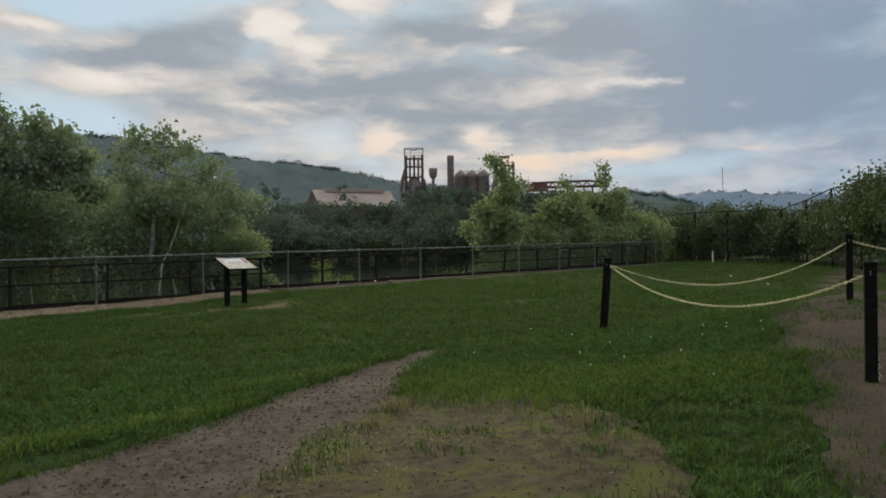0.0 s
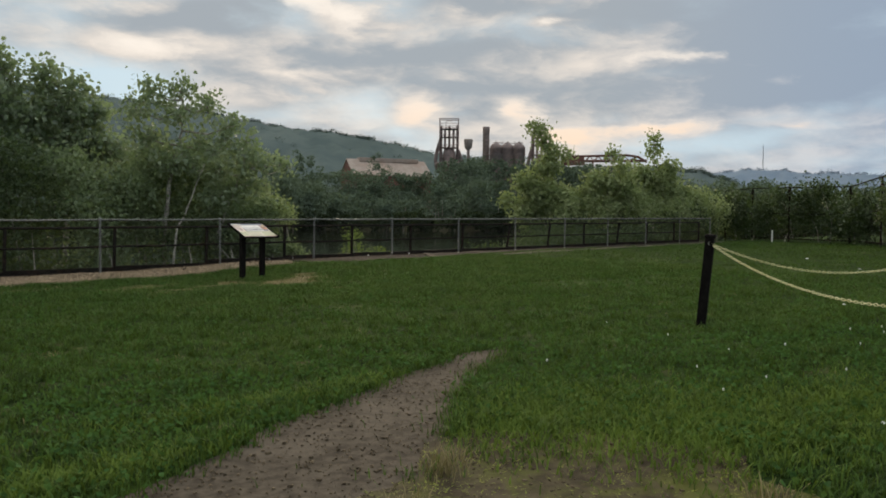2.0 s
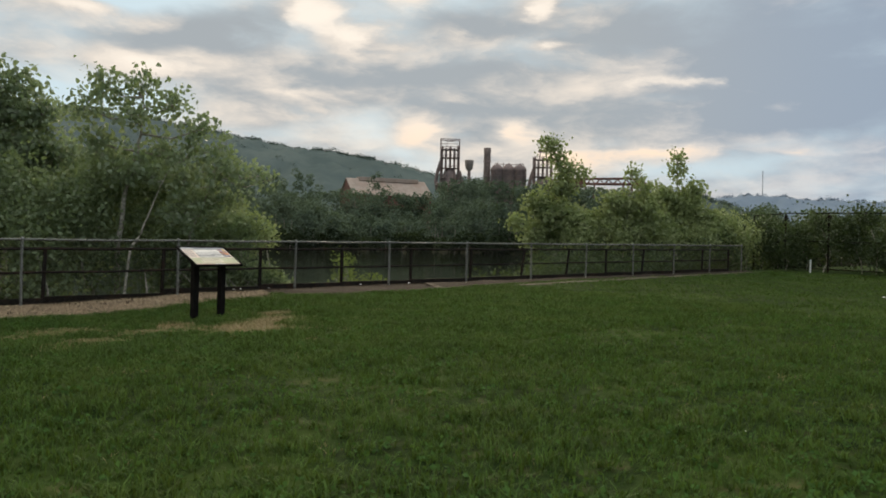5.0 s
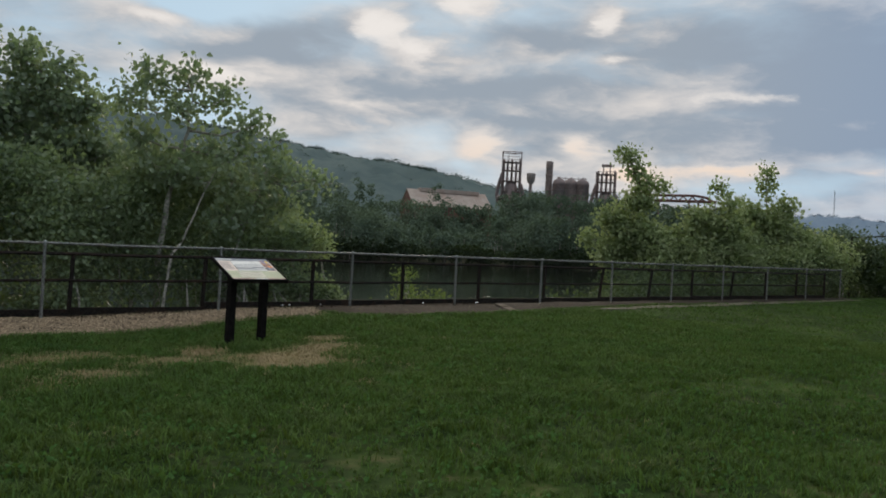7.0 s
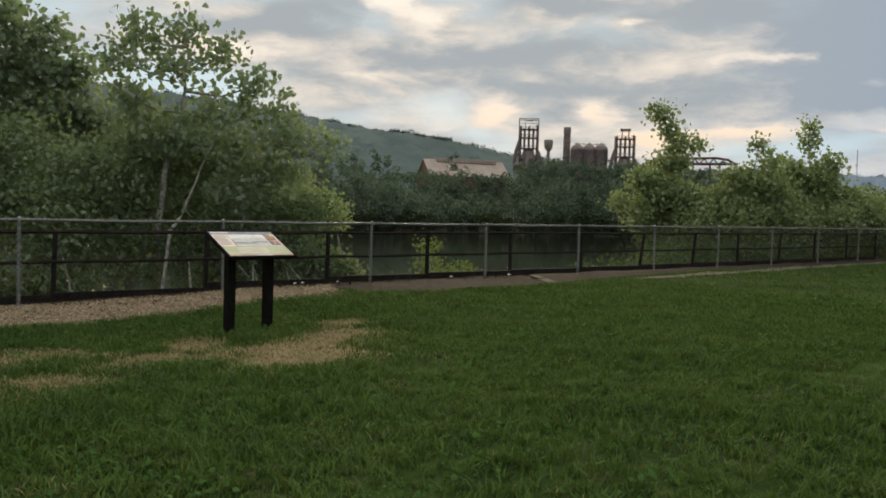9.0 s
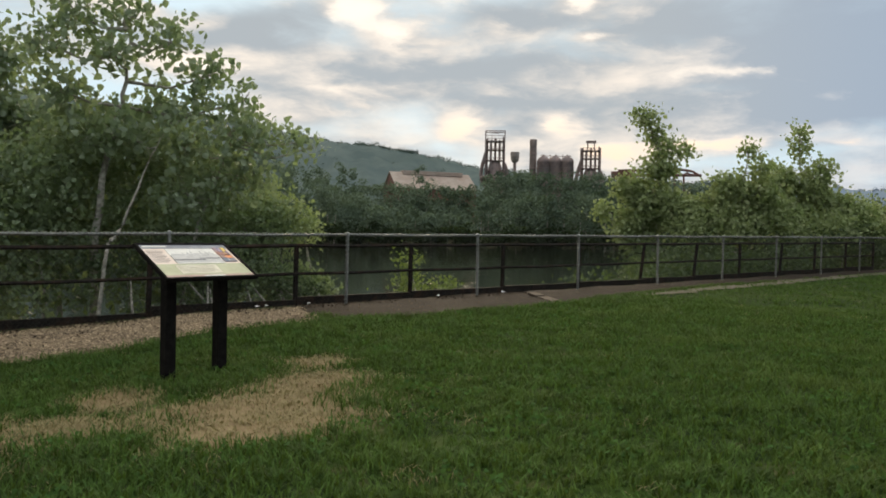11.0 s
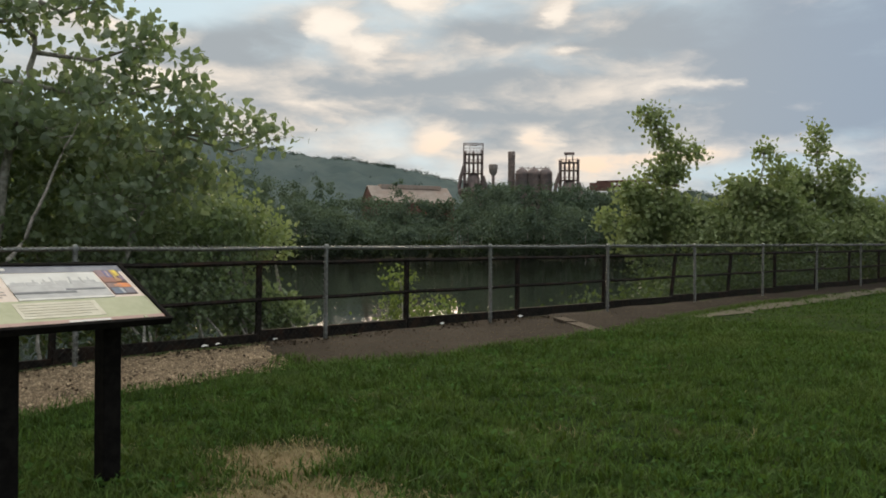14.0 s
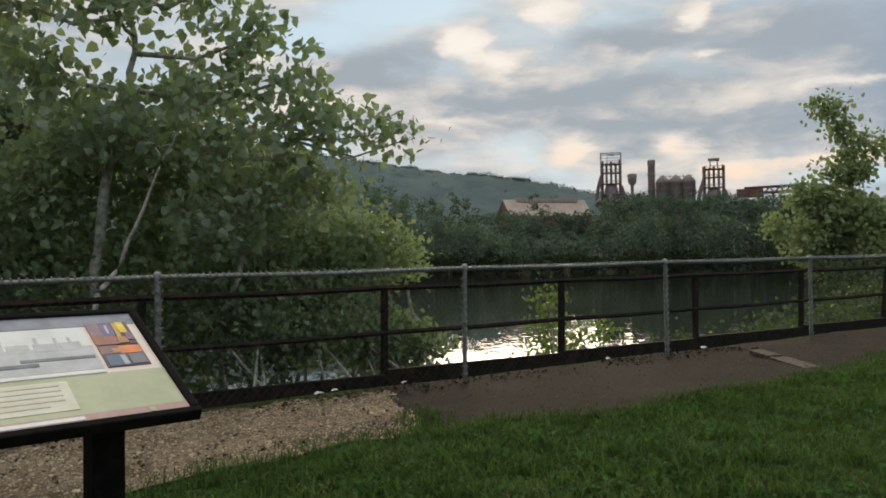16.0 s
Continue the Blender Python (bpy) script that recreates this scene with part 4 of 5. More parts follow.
    rng = np.random.RandomState(5)
    for k in range(9):
        x = 0.28 + 0.055 * k + rng.uniform(0, 0.02)
        tile("photo_chimney", x, 0.20 + rng.uniform(0, 0.10), x + 0.010, 0.34, grey, 0.0055)
    for k in range(6):
        x = 0.27 + 0.085 * k
        tile("photo_shed", x, 0.29 + rng.uniform(-0.02, 0.03), x + 0.07, 0.36, grey, 0.0065)
    tile("photo_shore", 0.25, 0.47, 0.60, 0.50, dark, 0.008, 0.0)
    tile("photo_shore", 0.55, 0.43, 0.79, 0.455, dark, 0.008, 0.0)
    tile("photo_caption", 0.25, 0.568, 0.80, 0.598, white, 0.006)
    for k, (y0, y1) in enumerate(((0.10, 0.335), (0.345, 0.555))):
        tile("colour_picture", 0.815, y0, 0.965, y1, print_mat("picture_brown", (0.10, 0.06, 0.06), (0.18, 0.11, 0.10)), 0.004, label="small dark colour painting")
        shapes = ((0.0, 0.0, 0.30, 0.55, (0.26, 0.16, 0.17)), (0.0, 0.55, 0.55, 1.0, (0.30, 0.13, 0.09)), (0.30, 0.05, 0.58, 0.62, (0.14, 0.12, 0.22)), (0.40, 0.12, 0.46, 0.50, (0.50, 0.36, 0.30)), (0.60, 0.04, 0.70, 0.70, (0.48, 0.30, 0.10)),
                  (0.72, 0.02, 0.90, 0.50, (0.72, 0.52, 0.06)), (0.80, 0.50, 0.98, 0.85, (0.20, 0.12, 0.16)), (0.55, 0.70, 0.80, 0.97, (0.36, 0.18, 0.08))) if k == 0 else (
                  (0.0, 0.0, 0.45, 0.40, (0.24, 0.14, 0.12)), (0.45, 0.05, 0.97, 0.42, (0.70, 0.22, 0.06)), (0.30, 0.15, 0.60, 0.34, (0.56, 0.24, 0.12)), (0.05, 0.45, 0.55, 0.97, (0.11, 0.14, 0.19)), (0.40, 0.50, 0.52, 0.95, (0.40, 0.40, 0.40)), (0.58, 0.48, 0.95, 0.95, (0.17, 0.15, 0.17)))
        for j, (u0, v0, u1, v1, c) in enumerate(shapes):
            tile("picture_patch", 0.815 + 0.15 * u0, y0 + (y1 - y0) * v0, 0.815 + 0.15 * u1, y0 + (y1 - y0) * v1, print_mat("picture_tone", c, tuple(v * 1.3 for v in c)), 0.0050 + 0.0003 * j, rng.uniform(-0.002, 0.002))
    tile("text_box", 0.20, 0.64, 0.66, 0.89, cream, 0.004, label="cream text box")
    for k in range(5):
        tile("text_line", 0.22, 0.665 + 0.042 * k, 0.63 - 0.05 * (k == 4), 0.681 + 0.042 * k, ink, 0.006)
    for k in range(9):
        tile("text_line", 0.03, 0.18 + 0.042 * k, 0.21 - 0.03 * (k % 3 == 2), 0.194 + 0.042 * k, print_mat("faded_text", (0.40, 0.32, 0.285), (0.44, 0.36, 0.32)), 0.002)


PRINTS = {}


def print_mat(name, a, b):
    if (name, a) not in PRINTS:
        PRINTS[name, a] = material(name, a, b, 14.0, 0.38, stain=tuple(v * 0.8 for v in a), stain_scale=3.0, stain_amount=0.4)
    return PRINTS[name, a]


SIGN_TILT, SIGN_TURN = 28.0, 9.4
interpretive_sign()


# ---- rope posts and plastic chains ----
def barrier_post(x, y, tip, h, label):
    z = float(ground_z(x, y))
    ob = base("barrier_post", label, "post", "chain barrier posts", (x, y, z))
    m = Matrix.Translation((0, 0, 0)) @ pose(0, 0, 0, tip[1], tip[0], 20)
    part("shaft", Soup().box((-0.052, -0.052, -0.25), (0.052, 0.052, h - 0.02), 0.006, m), M_BLACK, ob)
    part("cap", Soup().box((-0.060, -0.060, h - 0.03), (0.060, 0.060, h + 0.012), 0.012, m), M_BLACK, ob)
    for s in (-1, 1):
        p = m @ Vector((s * 0.062, 0, h - 0.09))
        part("hook", Soup().tube([p + Vector((0.018 * math.cos(t), 0, 0.018 * math.sin(t))) for t in np.linspace(0, 6.283, 9)], 0.004, 5, False), M_GALV, ob)
    return m.translation + Vector((x, y, z)) + m.to_3x3() @ Vector((0, 0, h - 0.09))


def plastic_chain(a, b, sag, label):
    """Oval plastic links hung along a slack curve."""
    a, b = np.array(a), np.array(b)
    n = int(np.linalg.norm(b - a) * 1.03 / 0.040)
    t = np.linspace(0, 1, n + 1)[:, None]
    p = a + (b - a) * t - np.array([[0, 0, sag * 4]]) * t * (1 - t)
    s = Soup()
    for k in range(n):
        c, ahead = (p[k] + p[k + 1]) / 2, p[k + 1] - p[k]
        ahead = ahead / np.linalg.norm(ahead)
        side = np.cross(ahead, (0, 0, 1))
        side /= np.linalg.norm(side)
        if k % 2:
            side = np.cross(ahead, side)
        ring = [c + ahead * 0.026 * math.cos(q) + side * 0.0115 * math.sin(q) for q in np.linspace(0, 2 * math.pi, 11)]
        s.tube(ring, 0.0038, 4, False)
    ob = part("plastic_chain", s, M_YELLOW, None, smooth=True)
    return tagged(ob, label, "chain", "yellow barrier chains", "")


ra = barrier_post(-4.73, -14.71, (-1.6, 4.8), 1.105, "leaning black square barrier post in the grass")
rc = barrier_post(-7.26, -19.08, (0.3, 0), 1.08, "black square barrier post beside broken asphalt")
rb = barrier_post(-1.08, -17.11, (0.5, 0), 1.08, "black square barrier post on the asphalt edge")
rd = barrier_post(2.4, -21.4, (0, 0), 1.08, "black square barrier post on the asphalt edge")
plastic_chain(ra, rc, 0.455, "slack pale yellow plastic chain between black posts")
plastic_chain(ra, rb, 0.50, "slack pale yellow plastic chain between black posts")
plastic_chain(rb, rd, 0.42, "slack pale yellow plastic chain between black posts")
plastic_chain(rc, rc + Vector((0.02, -0.06, -0.98)), 0.0, "yellow plastic chain hanging straight down a post")


# ---- trees and bushes ----
def tree(name, label, category, root, trunk, lobes, leaf_mat, leaf, twigs, per, seed, r0=0.09, droop=0.8, group=""):
    """A bent tapered trunk, a limb to each lobe, twigs inside it and leaves in loose sprays at the twig ends.
    lobes: centre and half sizes; the trunk passes through the points of trunk."""
    rng = np.random.RandomState(seed)
    root = np.array([root[0], root[1], float(ground_z(root[0], root[1])) - 0.2])
    pts = np.vstack([root, np.array(trunk, float)])
    ob = base(name, label, category, group, tuple(root))
    t = np.linspace(0, 1, 4 * len(pts))
    where = np.linspace(0, 1, len(pts))
    line = np.stack([np.interp(t, where, pts[:, k]) for k in range(3)], -1)
    line[1:-1, :2] += rng.normal(0, 0.04 * min(1.0, (r0 / 0.08) ** 2), (len(t) - 2, 2))
    part("trunk", Soup().tube(line - root, r0 * (1 - 0.75 * t), 8), M_BARK, ob, smooth=True)
    crown = Soup()
    total = sum(a * b * c for _, _, _, a, b, c in lobes) ** 1.0
    for x, y, z, a, b, c in lobes:
        centre = np.array([x, y, z])
        below = line[line[:, 2] < z - 0.1 * c]
        start = below[np.argmin(np.linalg.norm(below - centre, axis=1) + 0.2 * (z - below[:, 2]))] if len(below) else line[len(line) // 2]
        bend = (start + centre) / 2 + np.array([0, 0, -0.12]) * np.linalg.norm(centre - start) + rng.normal(0, 0.06, 3)
        limb = [start - root, bend - root, centre - root, centre - root + np.array([rng.normal(0, a * 0.3), rng.normal(0, b * 0.3), c * 0.6])]
        part("limb", Soup().tube(limb, [r0 * 0.42, r0 * 0.3, r0 * 0.18, r0 * 0.06], 6), M_BARK, ob, smooth=True)
        n = max(5, int(twigs * (a * b * c / total) ** 0.75 * len(lobes) ** 0.0))
        d = rng.normal(size=(n, 3))
        d /= np.linalg.norm(d, axis=1)[:, None]
        ends = centre + d * np.array([a, b, c]) * (rng.uniform(0.15, 1.0, n) ** 0.55)[:, None]
        sprigs = Soup()
        for e in ends[: max(4, n // 3)]:
            mid = (centre + e) / 2 + rng.normal(0, 0.05, 3)
            sprigs.tube([centre - root, mid - root, e - root], [r0 * 0.12, r0 * 0.08, 0.004], 4, False)
        tagged(part("twigs", sprigs, M_BARK, ob), kind="stuff")
        p = np.repeat(ends, per, axis=0) + rng.normal(0, 1, (n * per, 3)) * leaf * np.array([1.35, 1.35, 1.2])
        leaves_at(crown, p - root, leaf, rng, droop, True)
    tagged(part("crown", crown, leaf_mat, ob), kind="stuff")
    return ob


# Cottonwoods on the near bank, behind the fence.
tree("cottonwood_tree", "thin leaning cottonwood stem with pale bark", "tree", (-3.35, 2.3), [(-3.12, 2.3, 0.92), (-2.92, 2.3, 1.18), (-2.69, 2.3, 1.73), (-2.45, 2.3, 2.36), (-2.1, 2.3, 3.0)],
     [(-2.0, 2.35, 3.15, 0.32, 0.3, 0.25), (-1.6, 2.3, 3.45, 0.28, 0.3, 0.2), (-2.7, 2.4, 2.7, 0.25, 0.3, 0.2)], M_LEAF_A, 0.115, 34, 8, 46, 0.036)
tree("cottonwood_tree", "tall cottonwood with a pale trunk and airy crown", "tree", (-3, 3.62), [(-2.95, 3.42, 0.99), (-2.75, 3.32, 2.59), (-2.6, 3.22, 3.59), (-2.5, 3.22, 4.69)],
     [(-3.35, 3.42, 4.89, 0.42, 0.5, 0.45), (-2.55, 3.22, 4.94, 0.42, 0.5, 0.42), (-1.85, 2.92, 4.54, 0.45, 0.5, 0.42), (-3.85, 3.42, 4.29, 0.5, 0.5, 0.35), (-2.9, 2.82, 4.24, 0.5, 0.5, 0.35), (-1.35, 2.42, 3.94, 0.4, 0.5, 0.35),
      (-0.75, 2.3, 3.55, 0.35, 0.4, 0.25), (-3.5, 3.4, 3.5, 0.55, 0.6, 0.4), (-1.9, 3.2, 3.5, 0.5, 0.6, 0.35), (-2.8, 3.0, 2.8, 0.7, 0.7, 0.45)], M_LEAF_A, 0.125, 185, 8, 41, 0.085)
tree("cottonwood_tree", "slim cottonwood leaning over the fence with long side branches", "tree", (-1.61, 3.01), [(-1.61, 2.81, 0.6), (-1.31, 2.61, 1.6), (-1.06, 2.41, 2.4), (-0.91, 2.31, 3)],
     [(-0.51, 2.11, 2.95, 0.45, 0.45, 0.25), (0.14, 2.01, 2.85, 0.4, 0.35, 0.18), (0.51, 2.01, 2.8, 0.22, 0.25, 0.14), (-1.11, 2.11, 2.9, 0.5, 0.5, 0.35), (-1.81, 2.21, 2.6, 0.6, 0.5, 0.4), (-0.81, 2.41, 2.2, 0.7, 0.6, 0.45), (-1.71, 2.41, 1.8, 0.7, 0.6, 0.45)], M_LEAF_A, 0.115, 165, 8, 42, 0.05)
tree("cottonwood_tree", "dense tall cottonwood standing back on the bank", "tree", (-4.43, 7.84), [(-4.43, 7.44, 1.09), (-4.53, 7.04, 2.89), (-4.63, 6.84, 4.29), (-4.83, 6.84, 5.19)],
     [(-5.18, 6.94, 5.44, 0.6, 0.6, 0.5), (-4.33, 6.74, 5.19, 0.5, 0.5, 0.45), (-4.93, 6.84, 4.49, 0.9, 0.8, 0.55), (-3.83, 6.64, 4.39, 0.6, 0.6, 0.5), (-4.33, 6.84, 3.49, 1, 0.8, 0.6), (-5.73, 6.84, 3.89, 0.9, 0.9, 0.8), (-3.33, 6.84, 3.29, 0.8, 0.8, 0.6), (-5.23, 6.84, 2.69, 1, 1, 0.7)], M_LEAF_A, 0.14, 460, 10, 43, 0.10)
tree("cottonwood_tree", "dense cottonwood among others on the bank", "tree", (-7.56, 6.99), [(-7.56, 6.79, 1.3), (-7.36, 6.59, 3.1), (-7.16, 6.49, 5.1)],
     [(-7.16, 6.59, 5.8, 0.7, 0.7, 0.6), (-6.46, 6.49, 5.3, 0.6, 0.6, 0.6), (-7.86, 6.49, 5, 0.9, 0.8, 0.7), (-6.86, 6.29, 4.3, 1, 0.9, 0.7), (-8.16, 6.29, 3.7, 1, 0.9, 0.8), (-6.96, 6.19, 3.1, 1.1, 0.9, 0.7), (-6.16, 5.99, 2.5, 0.9, 0.8, 0.7)], M_LEAF_A, 0.14, 460, 10, 44, 0.10)
tree("cottonwood_tree", "bushy cottonwood at the end of the row", "tree", (-10.5, 6.2), [(-10.5, 6, 1.34), (-10.3, 5.8, 3.14), (-10.1, 5.8, 4.94)],
     [(-10.1, 5.8, 5.34, 0.9, 0.8, 0.7), (-9.2, 5.8, 4.54, 0.9, 0.8, 0.7), (-11.1, 5.8, 4.34, 1.1, 0.9, 0.9), (-9.9, 5.6, 3.34, 1.3, 1, 0.9), (-11.2, 5.6, 2.74, 1.2, 1, 0.9), (-9.1, 5.6, 2.34, 1.1, 1, 0.8)], M_LEAF_A, 0.14, 460, 10, 45, 0.10)


def thicket(name, label, lobes, leaf_mat, leaf, count, seed, category="bush", droop=0.5, stems=9):
    """A bush of many stems: leaves in sprays filling uneven lobes down to the ground."""
    rng = np.random.RandomState(seed)
    lob = np.array(lobes, float)
    cx, cy = lob[:, 0].mean(), lob[:, 1].mean()
    root = np.array([cx, cy, float(ground_z(cx, cy))])
    ob = base(name, label, category, at=tuple(root))
    for k in range(stems):
        e = lob[k % len(lob), :3]
        foot = np.array([e[0] + rng.normal(0, 0.4), e[1] - 0.5 + rng.normal(0, 0.2), 0])
        foot[2] = float(ground_z(foot[0], foot[1])) - 0.15
        mid = (foot + e) / 2 + rng.normal(0, 0.12, 3) + np.array([0, -0.35, 0])
        part("stem", Soup().tube(np.array([foot, mid, e]) - root, [0.032, 0.022, 0.006], 6), M_BARK, ob, smooth=True)
    s = Soup()
    vol = lob[:, 3] * lob[:, 4] * lob[:, 5]
    for row, n in zip(lob, (count * vol ** 0.8 / (vol ** 0.8).sum()).astype(int) // 8 + 3):
        d = rng.normal(size=(n, 3))
        d /= np.linalg.norm(d, axis=1)[:, None]
        ends = row[:3] + d * row[3:] * (rng.uniform(0.1, 1.0, n) ** 0.5)[:, None]
        p = np.repeat(ends, 8, axis=0) + rng.normal(0, 1, (n * 8, 3)) * leaf * 1.8
        leaves_at(s, p - root, leaf, rng, droop)
    tagged(part("foliage", s, leaf_mat, ob), kind="stuff")
    return ob


# Low growth behind the railing takes the leaf colour with shade painted in.
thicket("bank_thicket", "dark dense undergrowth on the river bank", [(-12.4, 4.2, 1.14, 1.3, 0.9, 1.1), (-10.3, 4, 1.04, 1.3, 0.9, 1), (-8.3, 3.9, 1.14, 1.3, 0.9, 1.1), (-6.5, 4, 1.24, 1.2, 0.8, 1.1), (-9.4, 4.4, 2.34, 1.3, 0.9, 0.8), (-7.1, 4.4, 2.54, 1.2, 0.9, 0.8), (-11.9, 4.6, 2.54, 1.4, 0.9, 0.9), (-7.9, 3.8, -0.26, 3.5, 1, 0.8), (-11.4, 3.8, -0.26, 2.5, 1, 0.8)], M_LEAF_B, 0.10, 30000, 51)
thicket("bank_thicket", "dark dense undergrowth below the cottonwoods", [(-4.97, 3.47, 1.21, 0.9, 0.8, 0.9), (-3.97, 3.77, 1.91, 0.9, 0.8, 0.7), (-3.47, 3.87, 1.01, 0.9, 0.8, 0.8), (-2.27, 4.07, 1.41, 0.9, 0.8, 0.7), (-4.67, 3.47, 0.01, 0.9, 0.8, 0.8), (-5.27, 4.47, 2.31, 0.9, 0.8, 0.8), (-3.27, 4.37, 2.36, 1, 0.7, 0.5), (-1.77, 4.47, 2.31, 0.9, 0.7, 0.5), (-0.67, 4.27, 2.06, 0.7, 0.6, 0.45), (-2.57, 4.47, 2.96, 0.9, 0.7, 0.5), (-1.37, 4.37, 2.86, 0.8, 0.6, 0.5), (-0.42, 4.27, 2.56, 0.6, 0.5, 0.42)], M_LEAF_C, 0.11, 21000, 52)
thicket("bank_thicket", "green bush behind the railing", [(-0.94, 3.54, 1.42, 0.8, 0.7, 0.6), (-0.14, 3.74, 1.52, 0.7, 0.6, 0.5), (0.56, 3.84, 1.47, 0.5, 0.5, 0.4), (-0.64, 3.34, 0.62, 0.8, 0.7, 0.6), (0.36, 3.74, 0.92, 0.7, 0.6, 0.4), (-1.64, 3.34, 0.92, 0.7, 0.7, 0.6) ], M_LEAF_C, 0.095, 7500, 53)
thicket("bright_bush", "light green bush with paler leaves than its neighbours", [(0.74, 4, 1.77, 0.35, 0.4, 0.28), (1.19, 4, 1.52, 0.38, 0.4, 0.3), (1.64, 4.1, 1.27, 0.3, 0.4, 0.28), (0.99, 4.1, 1.12, 0.5, 0.4, 0.3), (0.29, 3.9, 1.22, 0.4, 0.4, 0.3)], M_LEAF_R, 0.09, 2600, 54)
thicket("low_bush", "low bush leaning over the kick plate", [(0.93, 3.27, 0.15, 0.5, 0.4, 0.25), (1.43, 3.37, 0, 0.45, 0.4, 0.2), (0.33, 3.07, 0.2, 0.5, 0.4, 0.3), (-0.47, 2.87, 0.4, 0.6, 0.4, 0.35), (-1.17, 2.77, 0.5, 0.5, 0.4, 0.4), (1.03, 3.27, -0.35, 0.7, 0.4, 0.25)], M_LEAF_C, 0.095, 5200, 55)
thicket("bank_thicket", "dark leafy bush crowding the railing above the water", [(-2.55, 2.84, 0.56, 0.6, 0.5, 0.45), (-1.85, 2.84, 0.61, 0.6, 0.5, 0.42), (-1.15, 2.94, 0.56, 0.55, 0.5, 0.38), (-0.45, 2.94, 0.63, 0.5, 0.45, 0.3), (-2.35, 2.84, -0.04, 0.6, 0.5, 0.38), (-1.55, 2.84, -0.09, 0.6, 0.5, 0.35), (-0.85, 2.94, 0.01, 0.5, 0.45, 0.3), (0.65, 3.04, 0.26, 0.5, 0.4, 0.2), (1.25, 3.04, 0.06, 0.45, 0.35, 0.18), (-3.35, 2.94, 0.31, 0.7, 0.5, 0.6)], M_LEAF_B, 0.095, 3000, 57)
thicket("sapling", "pale green sapling growing up behind the railing", [(4.60, 4.05, 0.47, 0.22, 0.2, 0.28), (4.55, 4.05, 0.02, 0.28, 0.25, 0.3), (4.45, 4.05, -0.43, 0.45, 0.3, 0.25), (5.35, 4.15, -0.23, 0.4, 0.3, 0.22), (5.90, 4.15, -0.13, 0.25, 0.25, 0.18), (5.15, 4.05, -0.58, 0.6, 0.3, 0.22)], M_LEAF_S, 0.09, 1500, 56, "sapling")

# Young trees along the bank further on.
tree("young_tree", "young pale green tree with a tall tufted top", "tree", (21.23, 8.5), [(21.23, 8.3, 0.67), (21.23, 8.1, 2.87), (21.13, 8.1, 4.47), (20.88, 8.4, 6.07)],
     [(20.83, 8.5, 6.22, 0.45, 0.5, 0.35), (21.03, 8.2, 5.57, 0.35, 0.4, 0.4), (21.28, 7.9, 4.92, 0.45, 0.5, 0.35), (21.73, 7.3, 4.87, 0.25, 0.3, 0.4), (21.13, 8.1, 4.07, 0.7, 0.7, 0.45), (20.53, 9.1, 3.27, 0.6, 0.6, 0.5), (19.93, 9.9, 2.27, 0.35, 0.45, 0.3), (21.03, 8.3, 2.77, 1.1, 1, 0.7), (20.73, 8.9, 1.67, 1.1, 1, 0.8), (21.63, 7.5, 2.27, 1, 1, 0.8)], M_LEAF_R, 0.17, 520, 10, 61, 0.10, 0.5)
tree("young_tree", "young pale green tree with thin upright shoots", "tree", (22.93, 5.54), [(22.93, 5.44, 0.88), (22.83, 5.24, 2.68), (22.83, 5.04, 4.68)],
     [(22.83, 5.04, 4.78, 0.22, 0.3, 0.38), (23.13, 4.54, 4.08, 0.35, 0.4, 0.3), (22.53, 5.74, 3.38, 0.7, 0.7, 0.5), (23.13, 4.74, 3.08, 0.8, 0.8, 0.55), (22.33, 6.14, 2.28, 0.9, 0.9, 0.7), (23.13, 4.94, 1.98, 1, 0.9, 0.7)], M_LEAF_R, 0.17, 360, 10, 62, 0.08, 0.5)
tree("young_tree", "bushy young tree with one tall leading shoot", "tree", (26.11, 4.38), [(26.11, 4.38, 1.08), (26.11, 4.38, 3.08), (26.11, 4.48, 5.68)],
     [(26.11, 4.48, 5.68, 0.28, 0.3, 0.42), (26.01, 4.38, 4.98, 0.26, 0.3, 0.4), (26.41, 3.78, 4.18, 0.5, 0.5, 0.4), (25.71, 4.98, 3.78, 0.7, 0.7, 0.5), (26.31, 3.98, 3.28, 0.9, 0.9, 0.6), (25.71, 4.98, 2.38, 1.1, 1.1, 0.8), (26.71, 3.18, 2.28, 1, 1, 0.8)], M_LEAF_R, 0.17, 440, 10, 63, 0.08, 0.5)
thicket("bank_thicket", "light green bushes crowding the railing", [(22.35, 5.18, 1.6, 1.2, 1, 0.6), (24.05, 3.78, 1.7, 1.2, 1, 0.6), (25.75, 2.78, 1.8, 1.3, 1, 0.6), (27.75, 1.98, 1.7, 1.4, 1.2, 0.9), (24.15, 4.58, 2.4, 1, 0.9, 0.6), (27.35, 2.58, 2.5, 1.1, 1, 0.5), (21.35, 6.58, 1.7, 1.3, 1, 0.7)], M_LEAF_R, 0.15, 9000, 64)
